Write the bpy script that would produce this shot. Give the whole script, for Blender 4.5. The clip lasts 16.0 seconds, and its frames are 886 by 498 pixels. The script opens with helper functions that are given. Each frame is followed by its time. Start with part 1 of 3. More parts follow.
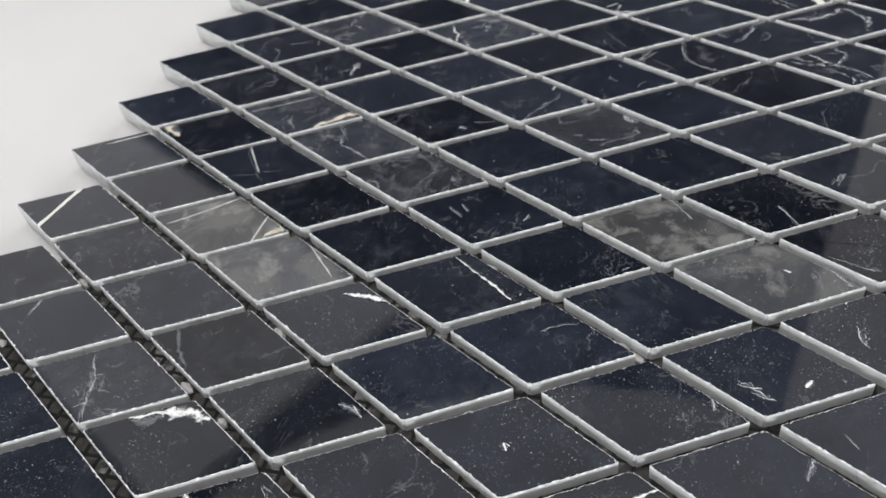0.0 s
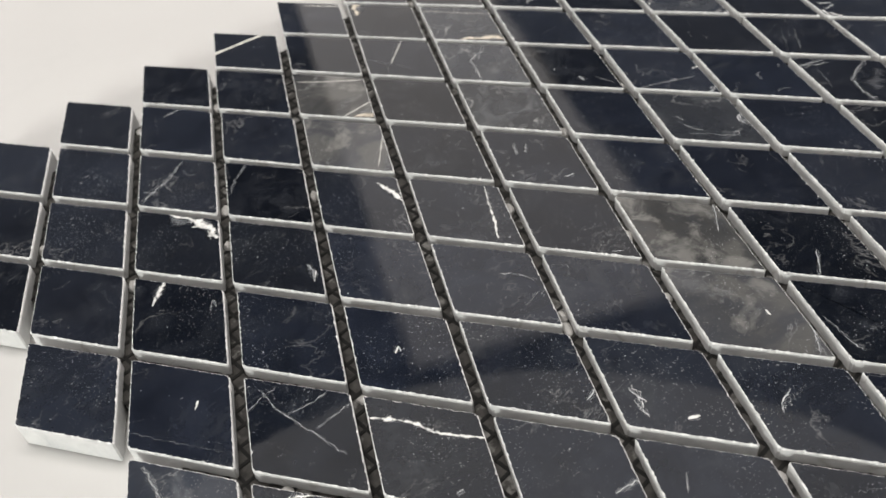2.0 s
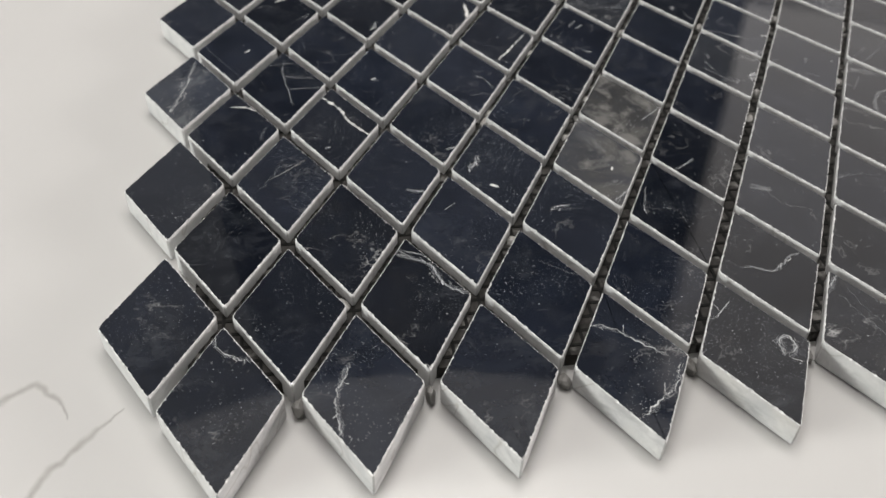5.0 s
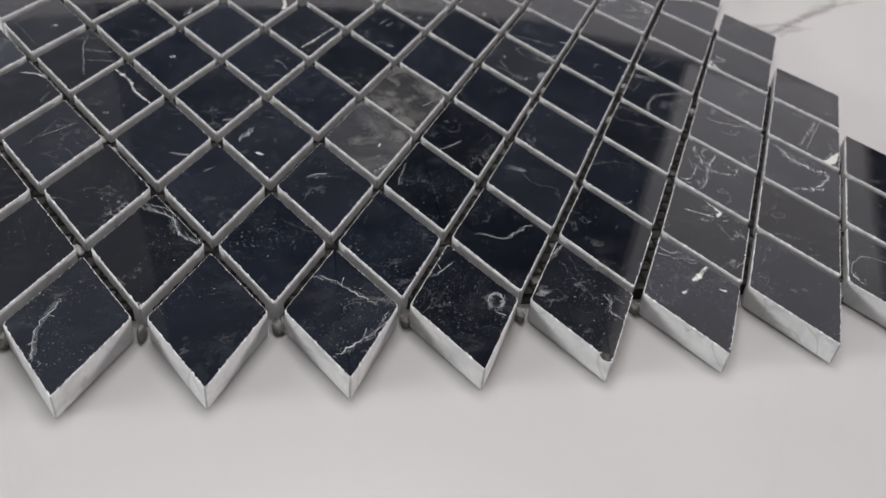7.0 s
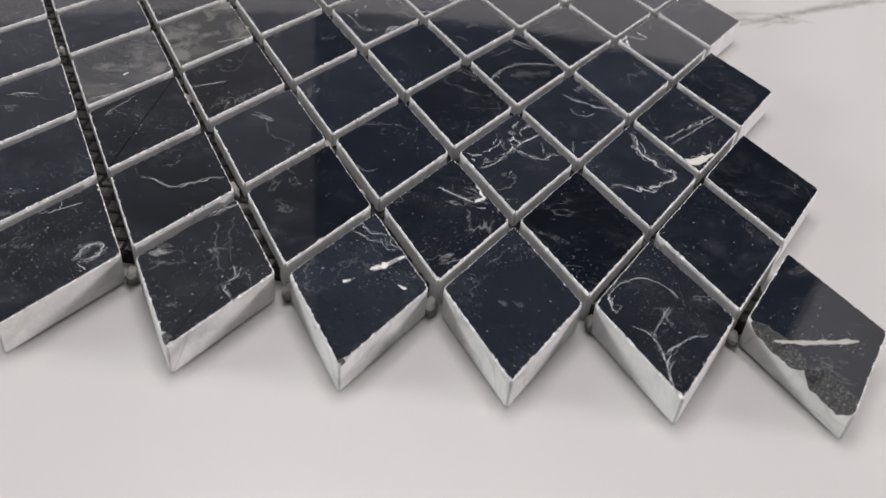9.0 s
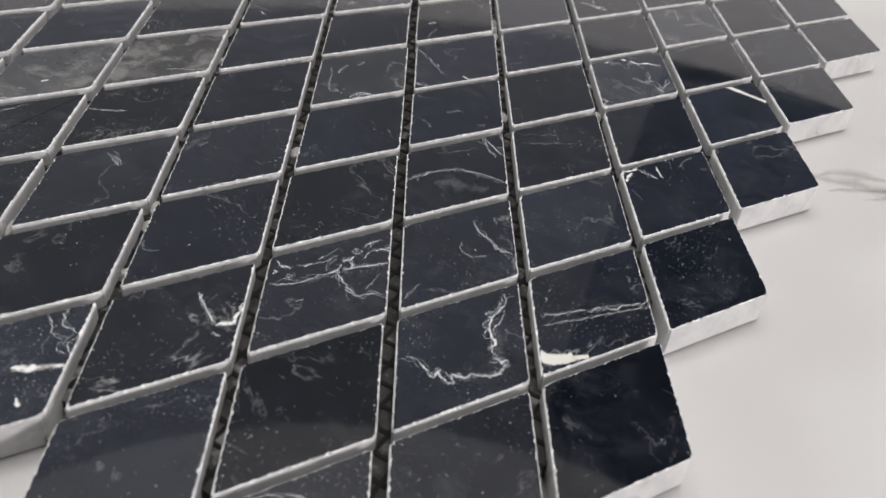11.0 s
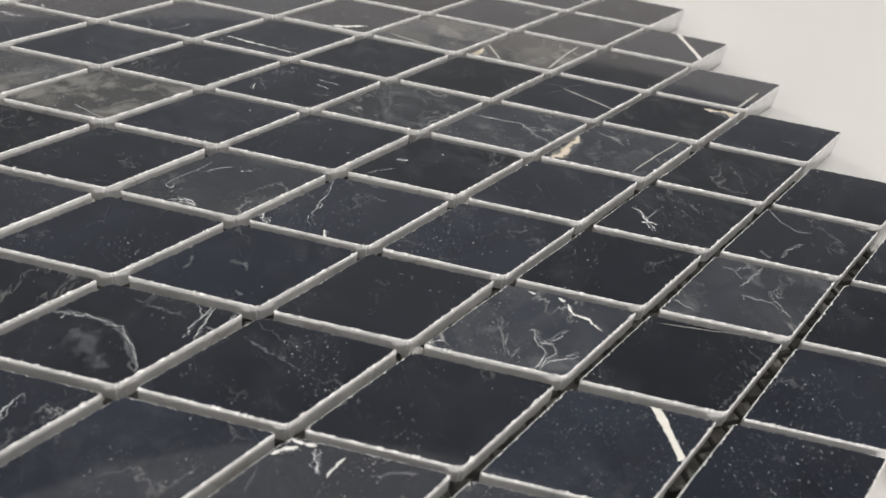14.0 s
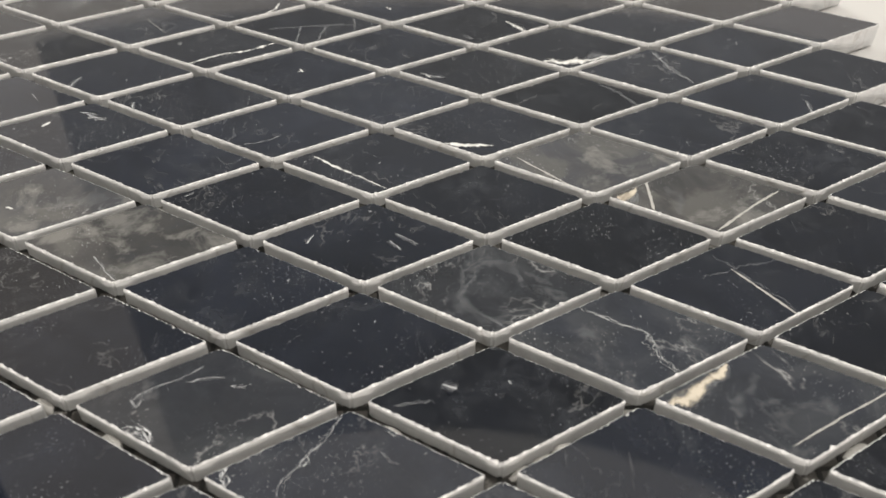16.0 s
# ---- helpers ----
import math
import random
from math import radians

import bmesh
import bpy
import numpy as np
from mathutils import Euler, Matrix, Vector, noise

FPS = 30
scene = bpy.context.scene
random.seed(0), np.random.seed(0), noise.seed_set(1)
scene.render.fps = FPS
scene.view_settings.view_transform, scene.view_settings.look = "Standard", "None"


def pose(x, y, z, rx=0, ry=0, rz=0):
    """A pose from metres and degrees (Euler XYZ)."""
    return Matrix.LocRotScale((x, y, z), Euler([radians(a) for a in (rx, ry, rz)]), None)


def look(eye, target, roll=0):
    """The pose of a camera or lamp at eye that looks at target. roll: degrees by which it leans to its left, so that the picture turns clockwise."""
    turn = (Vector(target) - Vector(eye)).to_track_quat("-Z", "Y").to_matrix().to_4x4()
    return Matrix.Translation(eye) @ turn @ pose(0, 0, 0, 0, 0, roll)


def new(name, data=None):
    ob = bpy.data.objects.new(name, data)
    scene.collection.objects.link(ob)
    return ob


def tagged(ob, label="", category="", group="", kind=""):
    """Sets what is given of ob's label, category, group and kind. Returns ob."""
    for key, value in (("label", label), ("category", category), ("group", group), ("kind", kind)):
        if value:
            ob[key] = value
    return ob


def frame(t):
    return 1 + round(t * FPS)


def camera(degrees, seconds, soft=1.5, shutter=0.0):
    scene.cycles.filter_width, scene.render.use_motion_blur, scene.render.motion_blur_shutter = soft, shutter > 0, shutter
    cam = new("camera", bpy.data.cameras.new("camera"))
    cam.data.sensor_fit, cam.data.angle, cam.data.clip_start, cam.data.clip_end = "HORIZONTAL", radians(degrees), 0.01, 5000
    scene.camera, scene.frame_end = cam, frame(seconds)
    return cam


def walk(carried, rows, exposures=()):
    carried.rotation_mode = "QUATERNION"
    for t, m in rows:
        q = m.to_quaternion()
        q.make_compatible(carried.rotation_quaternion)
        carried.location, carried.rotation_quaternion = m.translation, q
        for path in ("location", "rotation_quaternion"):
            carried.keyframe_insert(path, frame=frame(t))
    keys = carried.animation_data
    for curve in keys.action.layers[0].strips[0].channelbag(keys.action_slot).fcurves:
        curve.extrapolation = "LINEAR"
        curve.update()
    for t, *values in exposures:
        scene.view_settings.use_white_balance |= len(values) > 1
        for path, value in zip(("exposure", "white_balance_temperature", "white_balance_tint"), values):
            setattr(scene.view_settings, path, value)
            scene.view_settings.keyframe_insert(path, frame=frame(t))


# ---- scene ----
# ---- camera ----
cam = camera(54.15, 16.0, soft=1.6)
cam.data.dof.use_dof, cam.data.dof.focus_distance, cam.data.dof.aperture_fstop = True, 0.19, 30.0
PATH = [
    (0, -0.05801, 0.08892, 0.15483, 48.419, 6.556, -74.281),
    (0.5, -0.05290, 0.06534, 0.15671, 48.348, 6.572, -66.609),
    (1, -0.04699, 0.04771, 0.15367, 48.062, 6.535, -59.129),
    (1.5, -0.03785, 0.03025, 0.15294, 47.687, 6.376, -51.704),
    (2, -0.02816, 0.01282, 0.15189, 47.515, 5.955, -44.207),
    (2.5, -0.01539, -0.00610, 0.14689, 47.423, 5.193, -36.606),
    (3, 0.00037, -0.02485, 0.14420, 47.588, 4.302, -29.091),
    (3.5, 0.01517, -0.04318, 0.13999, 47.882, 3.057, -22.079),
    (4, 0.02449, -0.06445, 0.14008, 47.839, 1.751, -15.476),
    (4.2, 0.02809, -0.07420, 0.14010, 47.870, 1.220, -12.967),
    (6.3, 0.02058, -0.15853, 0.16109, 50.565, -4.433, -8.109),
    (6.5, 0.03430, -0.15402, 0.15481, 51.030, -4.723, -8.832),
    (7, 0.07310, -0.14492, 0.13897, 51.729, -5.451, -9.617),
    (7.5, 0.10949, -0.14003, 0.13523, 52.021, -5.265, -7.515),
    (8, 0.13730, -0.13900, 0.12543, 52.070, -4.579, -2.553),
    (8.5, 0.17066, -0.12884, 0.11305, 52.274, -4.306, 1.636),
    (8.7, 0.17901, -0.12576, 0.10963, 52.239, -4.324, 2.821),
    (10.8, 0.26221, -0.05699, 0.10860, 52.040, -5.442, 28.168),
    (11, 0.27106, -0.04794, 0.10900, 52.202, -5.433, 31.105),
    (11.5, 0.28774, -0.02607, 0.10907, 52.378, -5.590, 37.847),
    (12, 0.30234, -0.00277, 0.10846, 52.539, -5.779, 44.591),
    (12.5, 0.31246, 0.02173, 0.10872, 52.352, -6.003, 51.514),
    (13, 0.32071, 0.04774, 0.10859, 52.598, -6.118, 58.271),
    (13.5, 0.32198, 0.07570, 0.10947, 52.744, -6.380, 64.974),
    (14, 0.31558, 0.10252, 0.11125, 52.985, -6.639, 71.464),
    (14.5, 0.30284, 0.12783, 0.11275, 53.097, -6.664, 77.595),
    (15, 0.28663, 0.14917, 0.11030, 53.131, -5.954, 83.052),
    (15.5, 0.26583, 0.16364, 0.11294, 52.429, -3.770, 87.928),
    (16, 0.25110, 0.15767, 0.11747, 50.486, -0.162, 89.619),
]
# exposure and white balance drift as the film's camera adapts
LOOKS = [
    (0.0, 0.58, 6300, 11), (1.5, 0.63, 6600, 11), (3.5, 0.69, 6900, 11), (4.2, 0.64, 6850, 10), (6.3, 0.11, 6400, 14), (8.7, 0.27, 6470, 15),
    (10.8, 0.41, 6480, 13), (12.5, 0.46, 6480, 12), (14.5, 0.54, 6800, 10), (16.0, 0.66, 6980, 10),
]
walk(cam, [(t, pose(x, y, z, rx, ry, rz)) for t, x, y, z, rx, ry, rz in PATH], LOOKS)

# ---- sizes of the mosaic sheet (metres) ----
W, H = 0.0285, 0.04797          # spacing of the rhombs along their short and long diagonals
THICK = 0.007                   # tile thickness
GAP = 0.0024                    # open joint between tiles
SIDE = math.hypot(W / 2, H / 2)
ACROSS = W * H / 2 / SIDE       # spacing of parallel joints
SHRINK = (ACROSS - GAP) / ACROSS

BENT = (  # bow of the net in millimetres, along x and along y
    (-1.2, -0.11, 0.09, -0.21, 0.25, -0.04, -0.2, -0.38, -0.81),
    (1.07, -1.82, -0.12, 0.59, 0.04, 0.39, 0.17, -0.81, 0.37),
)


def bend(x, y):
    """Where a point of the even pattern lies on the real sheet, whose net is a little bent: its place and turn in degrees."""
    u, v = (x - 0.125) / 0.13, (y - 0.13) / 0.13
    terms = (u * u - 0.35, u * v, v * v - 0.35, u ** 3, u * u * v, u * v * v, v ** 3, u, v)
    by_u = (2 * u, v, 0, 3 * u * u, 2 * u * v, v * v, 0, 1, 0)
    by_v = (0, u, 2 * v, 0, u * u, 2 * u * v, 3 * v * v, 0, 1)
    dx, dy = (sum(k * t for k, t in zip(c, terms)) for c in BENT)
    turn = sum(k * t for k, t in zip(BENT[1], by_u)) - sum(k * t for k, t in zip(BENT[0], by_v))
    return x + dx / 1000, y + dy / 1000, math.degrees(turn / 0.26 / 1000)


# ---- light ----
# Bright all round; the lamps and dark ceiling over the table are unseen additions.
world = bpy.data.worlds.new("room_light")
scene.world = world
world.use_nodes = True
wn = world.node_tree.nodes
wn["Background"].inputs["Color"].default_value = (1.0, 0.96, 0.93, 1)
wn["Background"].inputs["Strength"].default_value = 0.52
MIDDLE = Vector((0.12, 0.13, 0.0))
CEILING = 2.0                   # height of the ceiling over the table
ROUND = 1.55                    # radius of the round light


def area_lamp(name, m, shape, size, size_y, power, tint):
    lamp = bpy.data.lights.new(name, "AREA")
    lamp.shape, lamp.size, lamp.size_y, lamp.energy, lamp.color = shape, size, size_y, power, tint
    new(name, lamp).matrix_world = m
    return m


# two unseen softboxes on stands, added at the table ends to light tile sides
ADDED_SOFTBOXES = []
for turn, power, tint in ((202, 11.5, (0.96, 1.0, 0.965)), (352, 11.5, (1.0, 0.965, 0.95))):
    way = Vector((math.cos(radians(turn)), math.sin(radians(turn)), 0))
    ADDED_SOFTBOXES.append(area_lamp("softbox_light", look(MIDDLE + way * 1.5 + Vector((0, 0, 0.4)), MIDDLE), "RECTANGLE", 0.5, 0.2, power, tint))
# the round light, unseen, added to brighten near reflections and the table
area_lamp("round_light", Matrix.Translation(MIDDLE + Vector((0, 0, CEILING - 0.02))), "DISK", 2 * ROUND, 2 * ROUND, 6.6, (1.0, 0.98, 0.96))
# three panel lights under it, unseen, added and tilted to light the table
ADDED_PANELS = []
for turn, far, power in ((12, 0.78, 5.5), (90, 0.66, 13.5), (168, 0.78, 5.5)):
    way = Vector((math.cos(radians(turn)), math.sin(radians(turn)), 0))
    ADDED_PANELS.append(area_lamp("panel_light", look(MIDDLE + way * far + Vector((0, 0, CEILING - 0.12)), MIDDLE), "RECTANGLE", 0.8, 0.2, power, (1.0, 0.98, 0.96)))
# a long strip light in the dark ceiling, added to brighten tile reflections
ADDED_STRIP = area_lamp("strip_light", pose(2.15, 2.58, CEILING - 0.012, 0, 0, -29), "RECTANGLE", 1.0, 3.0, 3.8, (1.0, 0.96, 0.95))
# a floor uplighter beyond the table, added unseen to lighten the paler ceiling's reflection
ADDED_UPLIGHT = area_lamp("uplight", Matrix.Translation(MIDDLE + Vector((3.0 * math.cos(radians(170)), 3.0 * math.sin(radians(170)), -0.45))) @ pose(0, 0, 0, 180), "DISK", 0.3, 0.3, 19.0, (0.93, 0.97, 1.0))


# ---- materials ----
class Mat:
    """A node material with short helpers."""

    def __init__(self, name):
        self.m = bpy.data.materials.new(name)
        self.m.use_nodes = True
        self.t = self.m.node_tree
        self.bsdf = self.t.nodes["Principled BSDF"]

    def node(self, kind, **sets):
        n = self.t.nodes.new(kind)
        for k, v in sets.items():
            if k in n.inputs:
                n.inputs[k].default_value = v
        return n

    def link(self, a, b):
        self.t.links.new(a, b)

    def coords(self, shift=0.0):
        tc = self.node("ShaderNodeTexCoord")
        if not shift:
            return tc.outputs["Object"]
        info = self.node("ShaderNodeObjectInfo")
        mul = self.node("ShaderNodeMath")
        mul.operation = "MULTIPLY"
        mul.inputs[1].default_value = shift
        self.link(info.outputs["Random"], mul.inputs[0])
        add = self.node("ShaderNodeVectorMath")
        add.operation = "ADD"
        self.link(tc.outputs["Object"], add.inputs[0])
        self.link(mul.outputs[0], add.inputs[1])
        return add.outputs[0]

    def noise(self, co, scale, detail=4.0, rough=0.55, distort=0.0):
        n = self.node("ShaderNodeTexNoise")
        n.inputs["Scale"].default_value = scale
        n.inputs["Detail"].default_value = detail
        n.inputs["Roughness"].default_value = rough
        n.inputs["Distortion"].default_value = distort
        self.link(co, n.inputs["Vector"])
        return n.outputs["Fac"]

    def ramp(self, fac, stops):
        n = self.node("ShaderNodeValToRGB")
        el = n.color_ramp.elements
        while len(el) < len(stops):
            el.new(0.5)
        for e, (p, c) in zip(el, stops):
            e.position = p
            e.color = (*c, 1) if len(c) == 3 else c
        self.link(fac, n.inputs["Fac"])
        return n.outputs["Color"]

    def mix(self, fac, a, b, how="MIX"):
        n = self.node("ShaderNodeMix")
        n.data_type, n.blend_type = "RGBA", how
        for s, v in ((n.inputs[0], fac), (n.inputs[6], a), (n.inputs[7], b)):
            if hasattr(v, "is_output"):
                self.link(v, s)
            else:
                s.default_value = v if not isinstance(v, tuple) else (*v, 1)
        return n.outputs[2]

    def math(self, how, a, b):
        n = self.node("ShaderNodeMath")
        n.operation = how
        for s, v in zip(n.inputs, (a, b)):
            if hasattr(v, "is_output"):
                self.link(v, s)
            else:
                s.default_value = v
        return n.outputs[0]

    def bump(self, height, strength, distance):
        n = self.node("ShaderNodeBump")
        n.inputs["Strength"].default_value = strength
        n.inputs["Distance"].default_value = distance
        self.link(height, n.inputs["Height"])
        self.link(n.outputs["Normal"], self.bsdf.inputs["Normal"])

    def base(self, colour, rough):
        for s, v in ((self.bsdf.inputs["Base Color"], colour), (self.bsdf.inputs["Roughness"], rough)):
            if hasattr(v, "is_output"):
                self.link(v, s)
            else:
                s.default_value = (*v, 1) if isinstance(v, tuple) else v
        return self.m


def grey(v):
    return (v, v, v)


def black_marble(name, cloud=0.0, veins=0.5, tone=1.0, mist=(0.096, 0.094, 0.089)):
    """Polished black marble: deep base, brown-grey clouds, thin pale veins, specks and fine scratches."""
    m = Mat(name)
    co = m.coords(37.0)
    info = m.node("ShaderNodeObjectInfo")
    own = m.ramp(info.outputs["Random"], [(0.0, grey(0.55)), (0.5, grey(1.0)), (1.0, grey(1.7))])
    big = m.noise(co, 55, 6, 0.62, 0.7)
    col = m.ramp(big, [(0.28, (0.0020 * tone, 0.0028 * tone, 0.0052 * tone)), (0.78, (0.0092 * tone, 0.0115 * tone, 0.0180 * tone))])
    col = m.mix(1.0, col, own, "MULTIPLY")
    # some tiles are greyer than others
    veil = m.ramp(m.math("FRACT", m.math("MULTIPLY", info.outputs["Random"], 7.31), 0), [(0.35, grey(0.0)), (1.0, (0.0088, 0.0096, 0.0118))])
    col = m.mix(1.0, col, veil, "ADD")
    if cloud:
        fog = m.ramp(m.noise(co, 60, 5, 0.55, 0.8), [(0.36, grey(0.35)), (0.5, grey(0.5)), (0.6, grey(0.9))])
        col = m.mix(m.math("MULTIPLY", fog, cloud), col, mist)
        puff = m.ramp(m.noise(co, 95, 5, 0.6, 0.4), [(0.56, grey(0)), (0.66, grey(0.8))])
        col = m.mix(m.math("MULTIPLY", puff, cloud), col, tuple(1.7 * c for c in mist))
    # hazy smears where the polish is dulled, in patches
    haze = m.ramp(m.noise(co, 150, 6, 0.75, 0.5), [(0.46, grey(0)), (0.75, grey(0.9))])
    patch = m.ramp(m.noise(co, 48, 3, 0.5), [(0.42, grey(0.05)), (0.66, grey(1))])
    col = m.mix(m.math("MULTIPLY", haze, patch), col, (0.036, 0.0395, 0.046))
    # pale veins: the thin zero line of a noise, broken up by another
    line = m.math("ABSOLUTE", m.math("SUBTRACT", m.noise(co, 30, 6, 0.62, 0.5), 0.5), 0)
    thin = m.ramp(line, [(0.0, grey(1)), (0.004, grey(0.3)), (0.011, grey(0))])
    where = m.ramp(m.noise(co, 75, 3, 0.6), [(0.5, grey(0)), (0.66, grey(1))])
    col = m.mix(m.math("MULTIPLY", m.math("MULTIPLY", thin, where), veins), col, (0.3, 0.3, 0.3))
    # straight fine scratches in two directions
    for turn, size in ((0.5, 0.55), (2.2, 0.8), (1.3, 0.45)):
        mp = m.node("ShaderNodeMapping")
        mp.inputs["Rotation"].default_value = (0, 0, turn)
        mp.inputs["Scale"].default_value = (260 * size, 4600 * size, 1)
        m.link(co, mp.inputs["Vector"])
        s = m.ramp(m.noise(mp.outputs[0], 1.0, 1, 0.4), [(0.72, grey(0)), (0.78, grey(1))])
        w = m.ramp(m.noise(co, 70 * size, 2, 0.5), [(0.58, grey(0)), (0.76, grey(0.6))])
        col = m.mix(m.math("MULTIPLY", s, w), col, (0.085, 0.088, 0.095))
    # irregular specks and crumbs, in clusters
    for size, cut, spread in ((2600, 0.675, 60), (1500, 0.72, 45), (560, 0.785, 60)):
        dots = m.ramp(m.noise(co, size, 2, 0.5, 0.8), [(cut, grey(0)), (cut + 0.035, grey(1))])
        few = m.ramp(m.noise(co, spread, 3, 0.6), [(0.47, grey(0)), (0.6, grey(1))])
        col = m.mix(m.math("MULTIPLY", m.math("MULTIPLY", dots, few), 0.8), col, (0.38, 0.39, 0.4))
    m.bsdf.inputs["IOR"].default_value = 1.5
    rough = m.ramp(m.noise(co, 90, 4, 0.6), [(0.35, grey(0.025)), (0.8, grey(0.065))])
    m.bump(m.noise(co, 160, 3, 0.5), 0.02, 0.0004)
    return m.base(col, rough)


def sawn_side(name, stained=False):
    m = Mat(name)
    co = m.coords(19.0)
    col = m.ramp(m.noise(co, 160, 6, 0.65, 0.5), [(0.25, (0.4, 0.405, 0.41)), (0.55, (0.52, 0.52, 0.515)), (0.85, (0.6, 0.595, 0.585))])
    brown = m.math("ABSOLUTE", m.math("SUBTRACT", m.noise(co, 24, 3, 0.5, 0.6), 0.5), 0)
    col = m.mix(m.ramp(brown, [(0.0, grey(0.4)), (0.006, grey(0))]), col, (0.2, 0.17, 0.14))
    if stained:
        # dark natural streaks that cross the sheet's front face
        mp = m.node("ShaderNodeMapping")
        mp.inputs["Scale"].default_value = (1, 1, 2.2)
        m.link(co, mp.inputs["Vector"])
        blot = m.ramp(m.noise(mp.outputs[0], 62, 5, 0.6, 0.4), [(0.5, grey(0)), (0.68, grey(0.6))])
        col = m.mix(blot, col, (0.2, 0.2, 0.205))
        warm = m.ramp(m.noise(co, 40, 3, 0.5), [(0.5, grey(0)), (0.7, grey(0.35))])
        col = m.mix(warm, col, (0.52, 0.49, 0.44))
    m.bump(m.noise(co, 900, 4, 0.6), 0.5, 0.0002)
    return m.base(col, 0.75)


def chipped_edge():
    m = Mat("chipped_marble_edge")
    co = m.coords(11.0)
    col = m.ramp(m.noise(co, 700, 4, 0.65), [(0.32, (0.27, 0.27, 0.27)), (0.66, (0.72, 0.72, 0.71))])
    return m.base(col, 0.7)


def white_table():
    m = Mat("white_marble_table")
    co = m.coords()
    line = m.math("ABSOLUTE", m.math("SUBTRACT", m.noise(co, 5.5, 6, 0.58, 1.6), 0.5), 0)
    thin = m.ramp(line, [(0.0, grey(1)), (0.012, grey(0.3)), (0.05, grey(0))])
    where = m.ramp(m.noise(co, 4.0, 2, 0.5), [(0.56, grey(0)), (0.7, grey(1))])
    col = m.mix(m.math("MULTIPLY", m.math("MULTIPLY", thin, where), 0.25), (0.5, 0.493, 0.482), (0.3, 0.32, 0.315))
    soft = m.ramp(m.noise(co, 9, 4, 0.5, 0.6), [(0.35, grey(0.95)), (0.7, grey(1))])
    col = m.mix(1.0, col, soft, "MULTIPLY")
    return m.base(col, 0.3)


MARBLES = {
    "plain": black_marble("black_marble", 0.0, 0.3),
    "veined": black_marble("black_marble_veined", 0.06, 1.0, 1.05),
    "cloudy": black_marble("black_marble_cloudy", 0.9, 0.6, 1.6),
    "misty": black_marble("black_marble_misty", 0.4, 0.7, 1.4, (0.085, 0.089, 0.093)),
}


def vein_stone(name, colour, cover, soft=0.5, size=700, bite=1.6):
    """Pale calcite in the polished face: it fades out towards its sides and breaks up in a fine grain."""
    m = Mat(name)
    co = m.coords(5.0)
    uv = m.node("ShaderNodeUVMap")
    sep = m.node("ShaderNodeSeparateXYZ")
    m.link(uv.outputs[0], sep.inputs[0])
    edge = m.ramp(sep.outputs[1], [(0.0, grey(0)), (0.5, grey(1)), (1.0, grey(0))])
    grain = m.noise(co, size, 5, 0.7, 0.6)
    body = m.math("ADD", m.math("MULTIPLY", edge, 1.25), m.math("MULTIPLY", m.math("SUBTRACT", grain, 0.62), bite))
    a = m.ramp(body, [(0.16, grey(0)), (soft, grey(cover))])
    m.link(a, m.bsdf.inputs["Alpha"])
    m.bsdf.inputs["IOR"].default_value = 1.52
    return m.base(m.mix(grain, colour, tuple(c * 1.25 for c in colour)), 0.09)


VEINS = {
    "white": vein_stone("white_calcite_vein", (0.62, 0.62, 0.6), 0.92, 0.7, 480, 3.0),
    "cream": vein_stone("cream_calcite_vein", (0.5, 0.45, 0.37), 0.9, 0.75, 420, 2.4),
    "pale": vein_stone("pale_calcite_vein", (0.45, 0.46, 0.46), 0.88, 0.6, 1100),
    "stripe": vein_stone("white_calcite_stripe", (0.56, 0.55, 0.51), 0.93, 0.4, 500, 1.0),
    "hair": vein_stone("fine_calcite_vein", (0.58, 0.59, 0.6), 0.9, 0.75, 1300, 2.6),
    "line": vein_stone("straight_calcite_vein", (0.36, 0.355, 0.335), 0.85, 0.6, 500),
    "haze": vein_stone("hazy_calcite", (0.2, 0.21, 0.225), 0.24, 1.0, 650, 3.2),
    "faint": vein_stone("faint_calcite_vein", (0.22, 0.23, 0.245), 0.4, 1.2, 480),
}
TABLE_VEIN = vein_stone("grey_table_vein", (0.33, 0.31, 0.285), 0.3, 1.6, 200)
SAWN, FRONT = sawn_side("sawn_marble_side"), sawn_side("stained_marble_side", True)
CHIP, TABLE = chipped_edge(), white_table()
m = Mat("dark_reflected_field")
CEIL = m.base((0.085, 0.106, 0.145), 0.9)
m = Mat("grey_reflected_field")
CEIL_PALE = m.base((0.5, 0.52, 0.545), 0.9)
m = Mat("black_lamp_cloth")
CLOTH = m.base((0.03, 0.03, 0.032), 0.7)
m = Mat("white_tray")
TRAY = m.base((0.7, 0.7, 0.69), 0.4)
m = Mat("grey_floor")
FLOOR = m.base(m.ramp(m.noise(m.coords(), 3, 5), [(0.3, grey(0.25)), (0.7, grey(0.32))]), 0.6)
m = Mat("fibreglass_thread")
NET = m.base((0.01, 0.01, 0.0095), 0.8)
m.bsdf.inputs["Specular IOR Level"].default_value = 0.15
m = Mat("backing_resin")
resin = m.ramp(m.noise(m.coords(), 400, 4), [(0.3, (0.016, 0.015, 0.014)), (0.7, (0.05, 0.047, 0.043))])
crust = m.ramp(m.noise(m.coords(), 170, 5, 0.65), [(0.55, grey(0)), (0.66, grey(0.8))])
FILM = m.base(m.mix(crust, resin, (0.2, 0.195, 0.185)), 0.6)
m.bsdf.inputs["Specular IOR Level"].default_value = 0.15
m = Mat("dried_adhesive")
GLUE = m.base(m.ramp(m.noise(m.coords(), 500, 3), [(0.3, (0.2, 0.195, 0.185)), (0.7, (0.42, 0.41, 0.39))]), 0.45)
m = Mat("grey_adhesive")
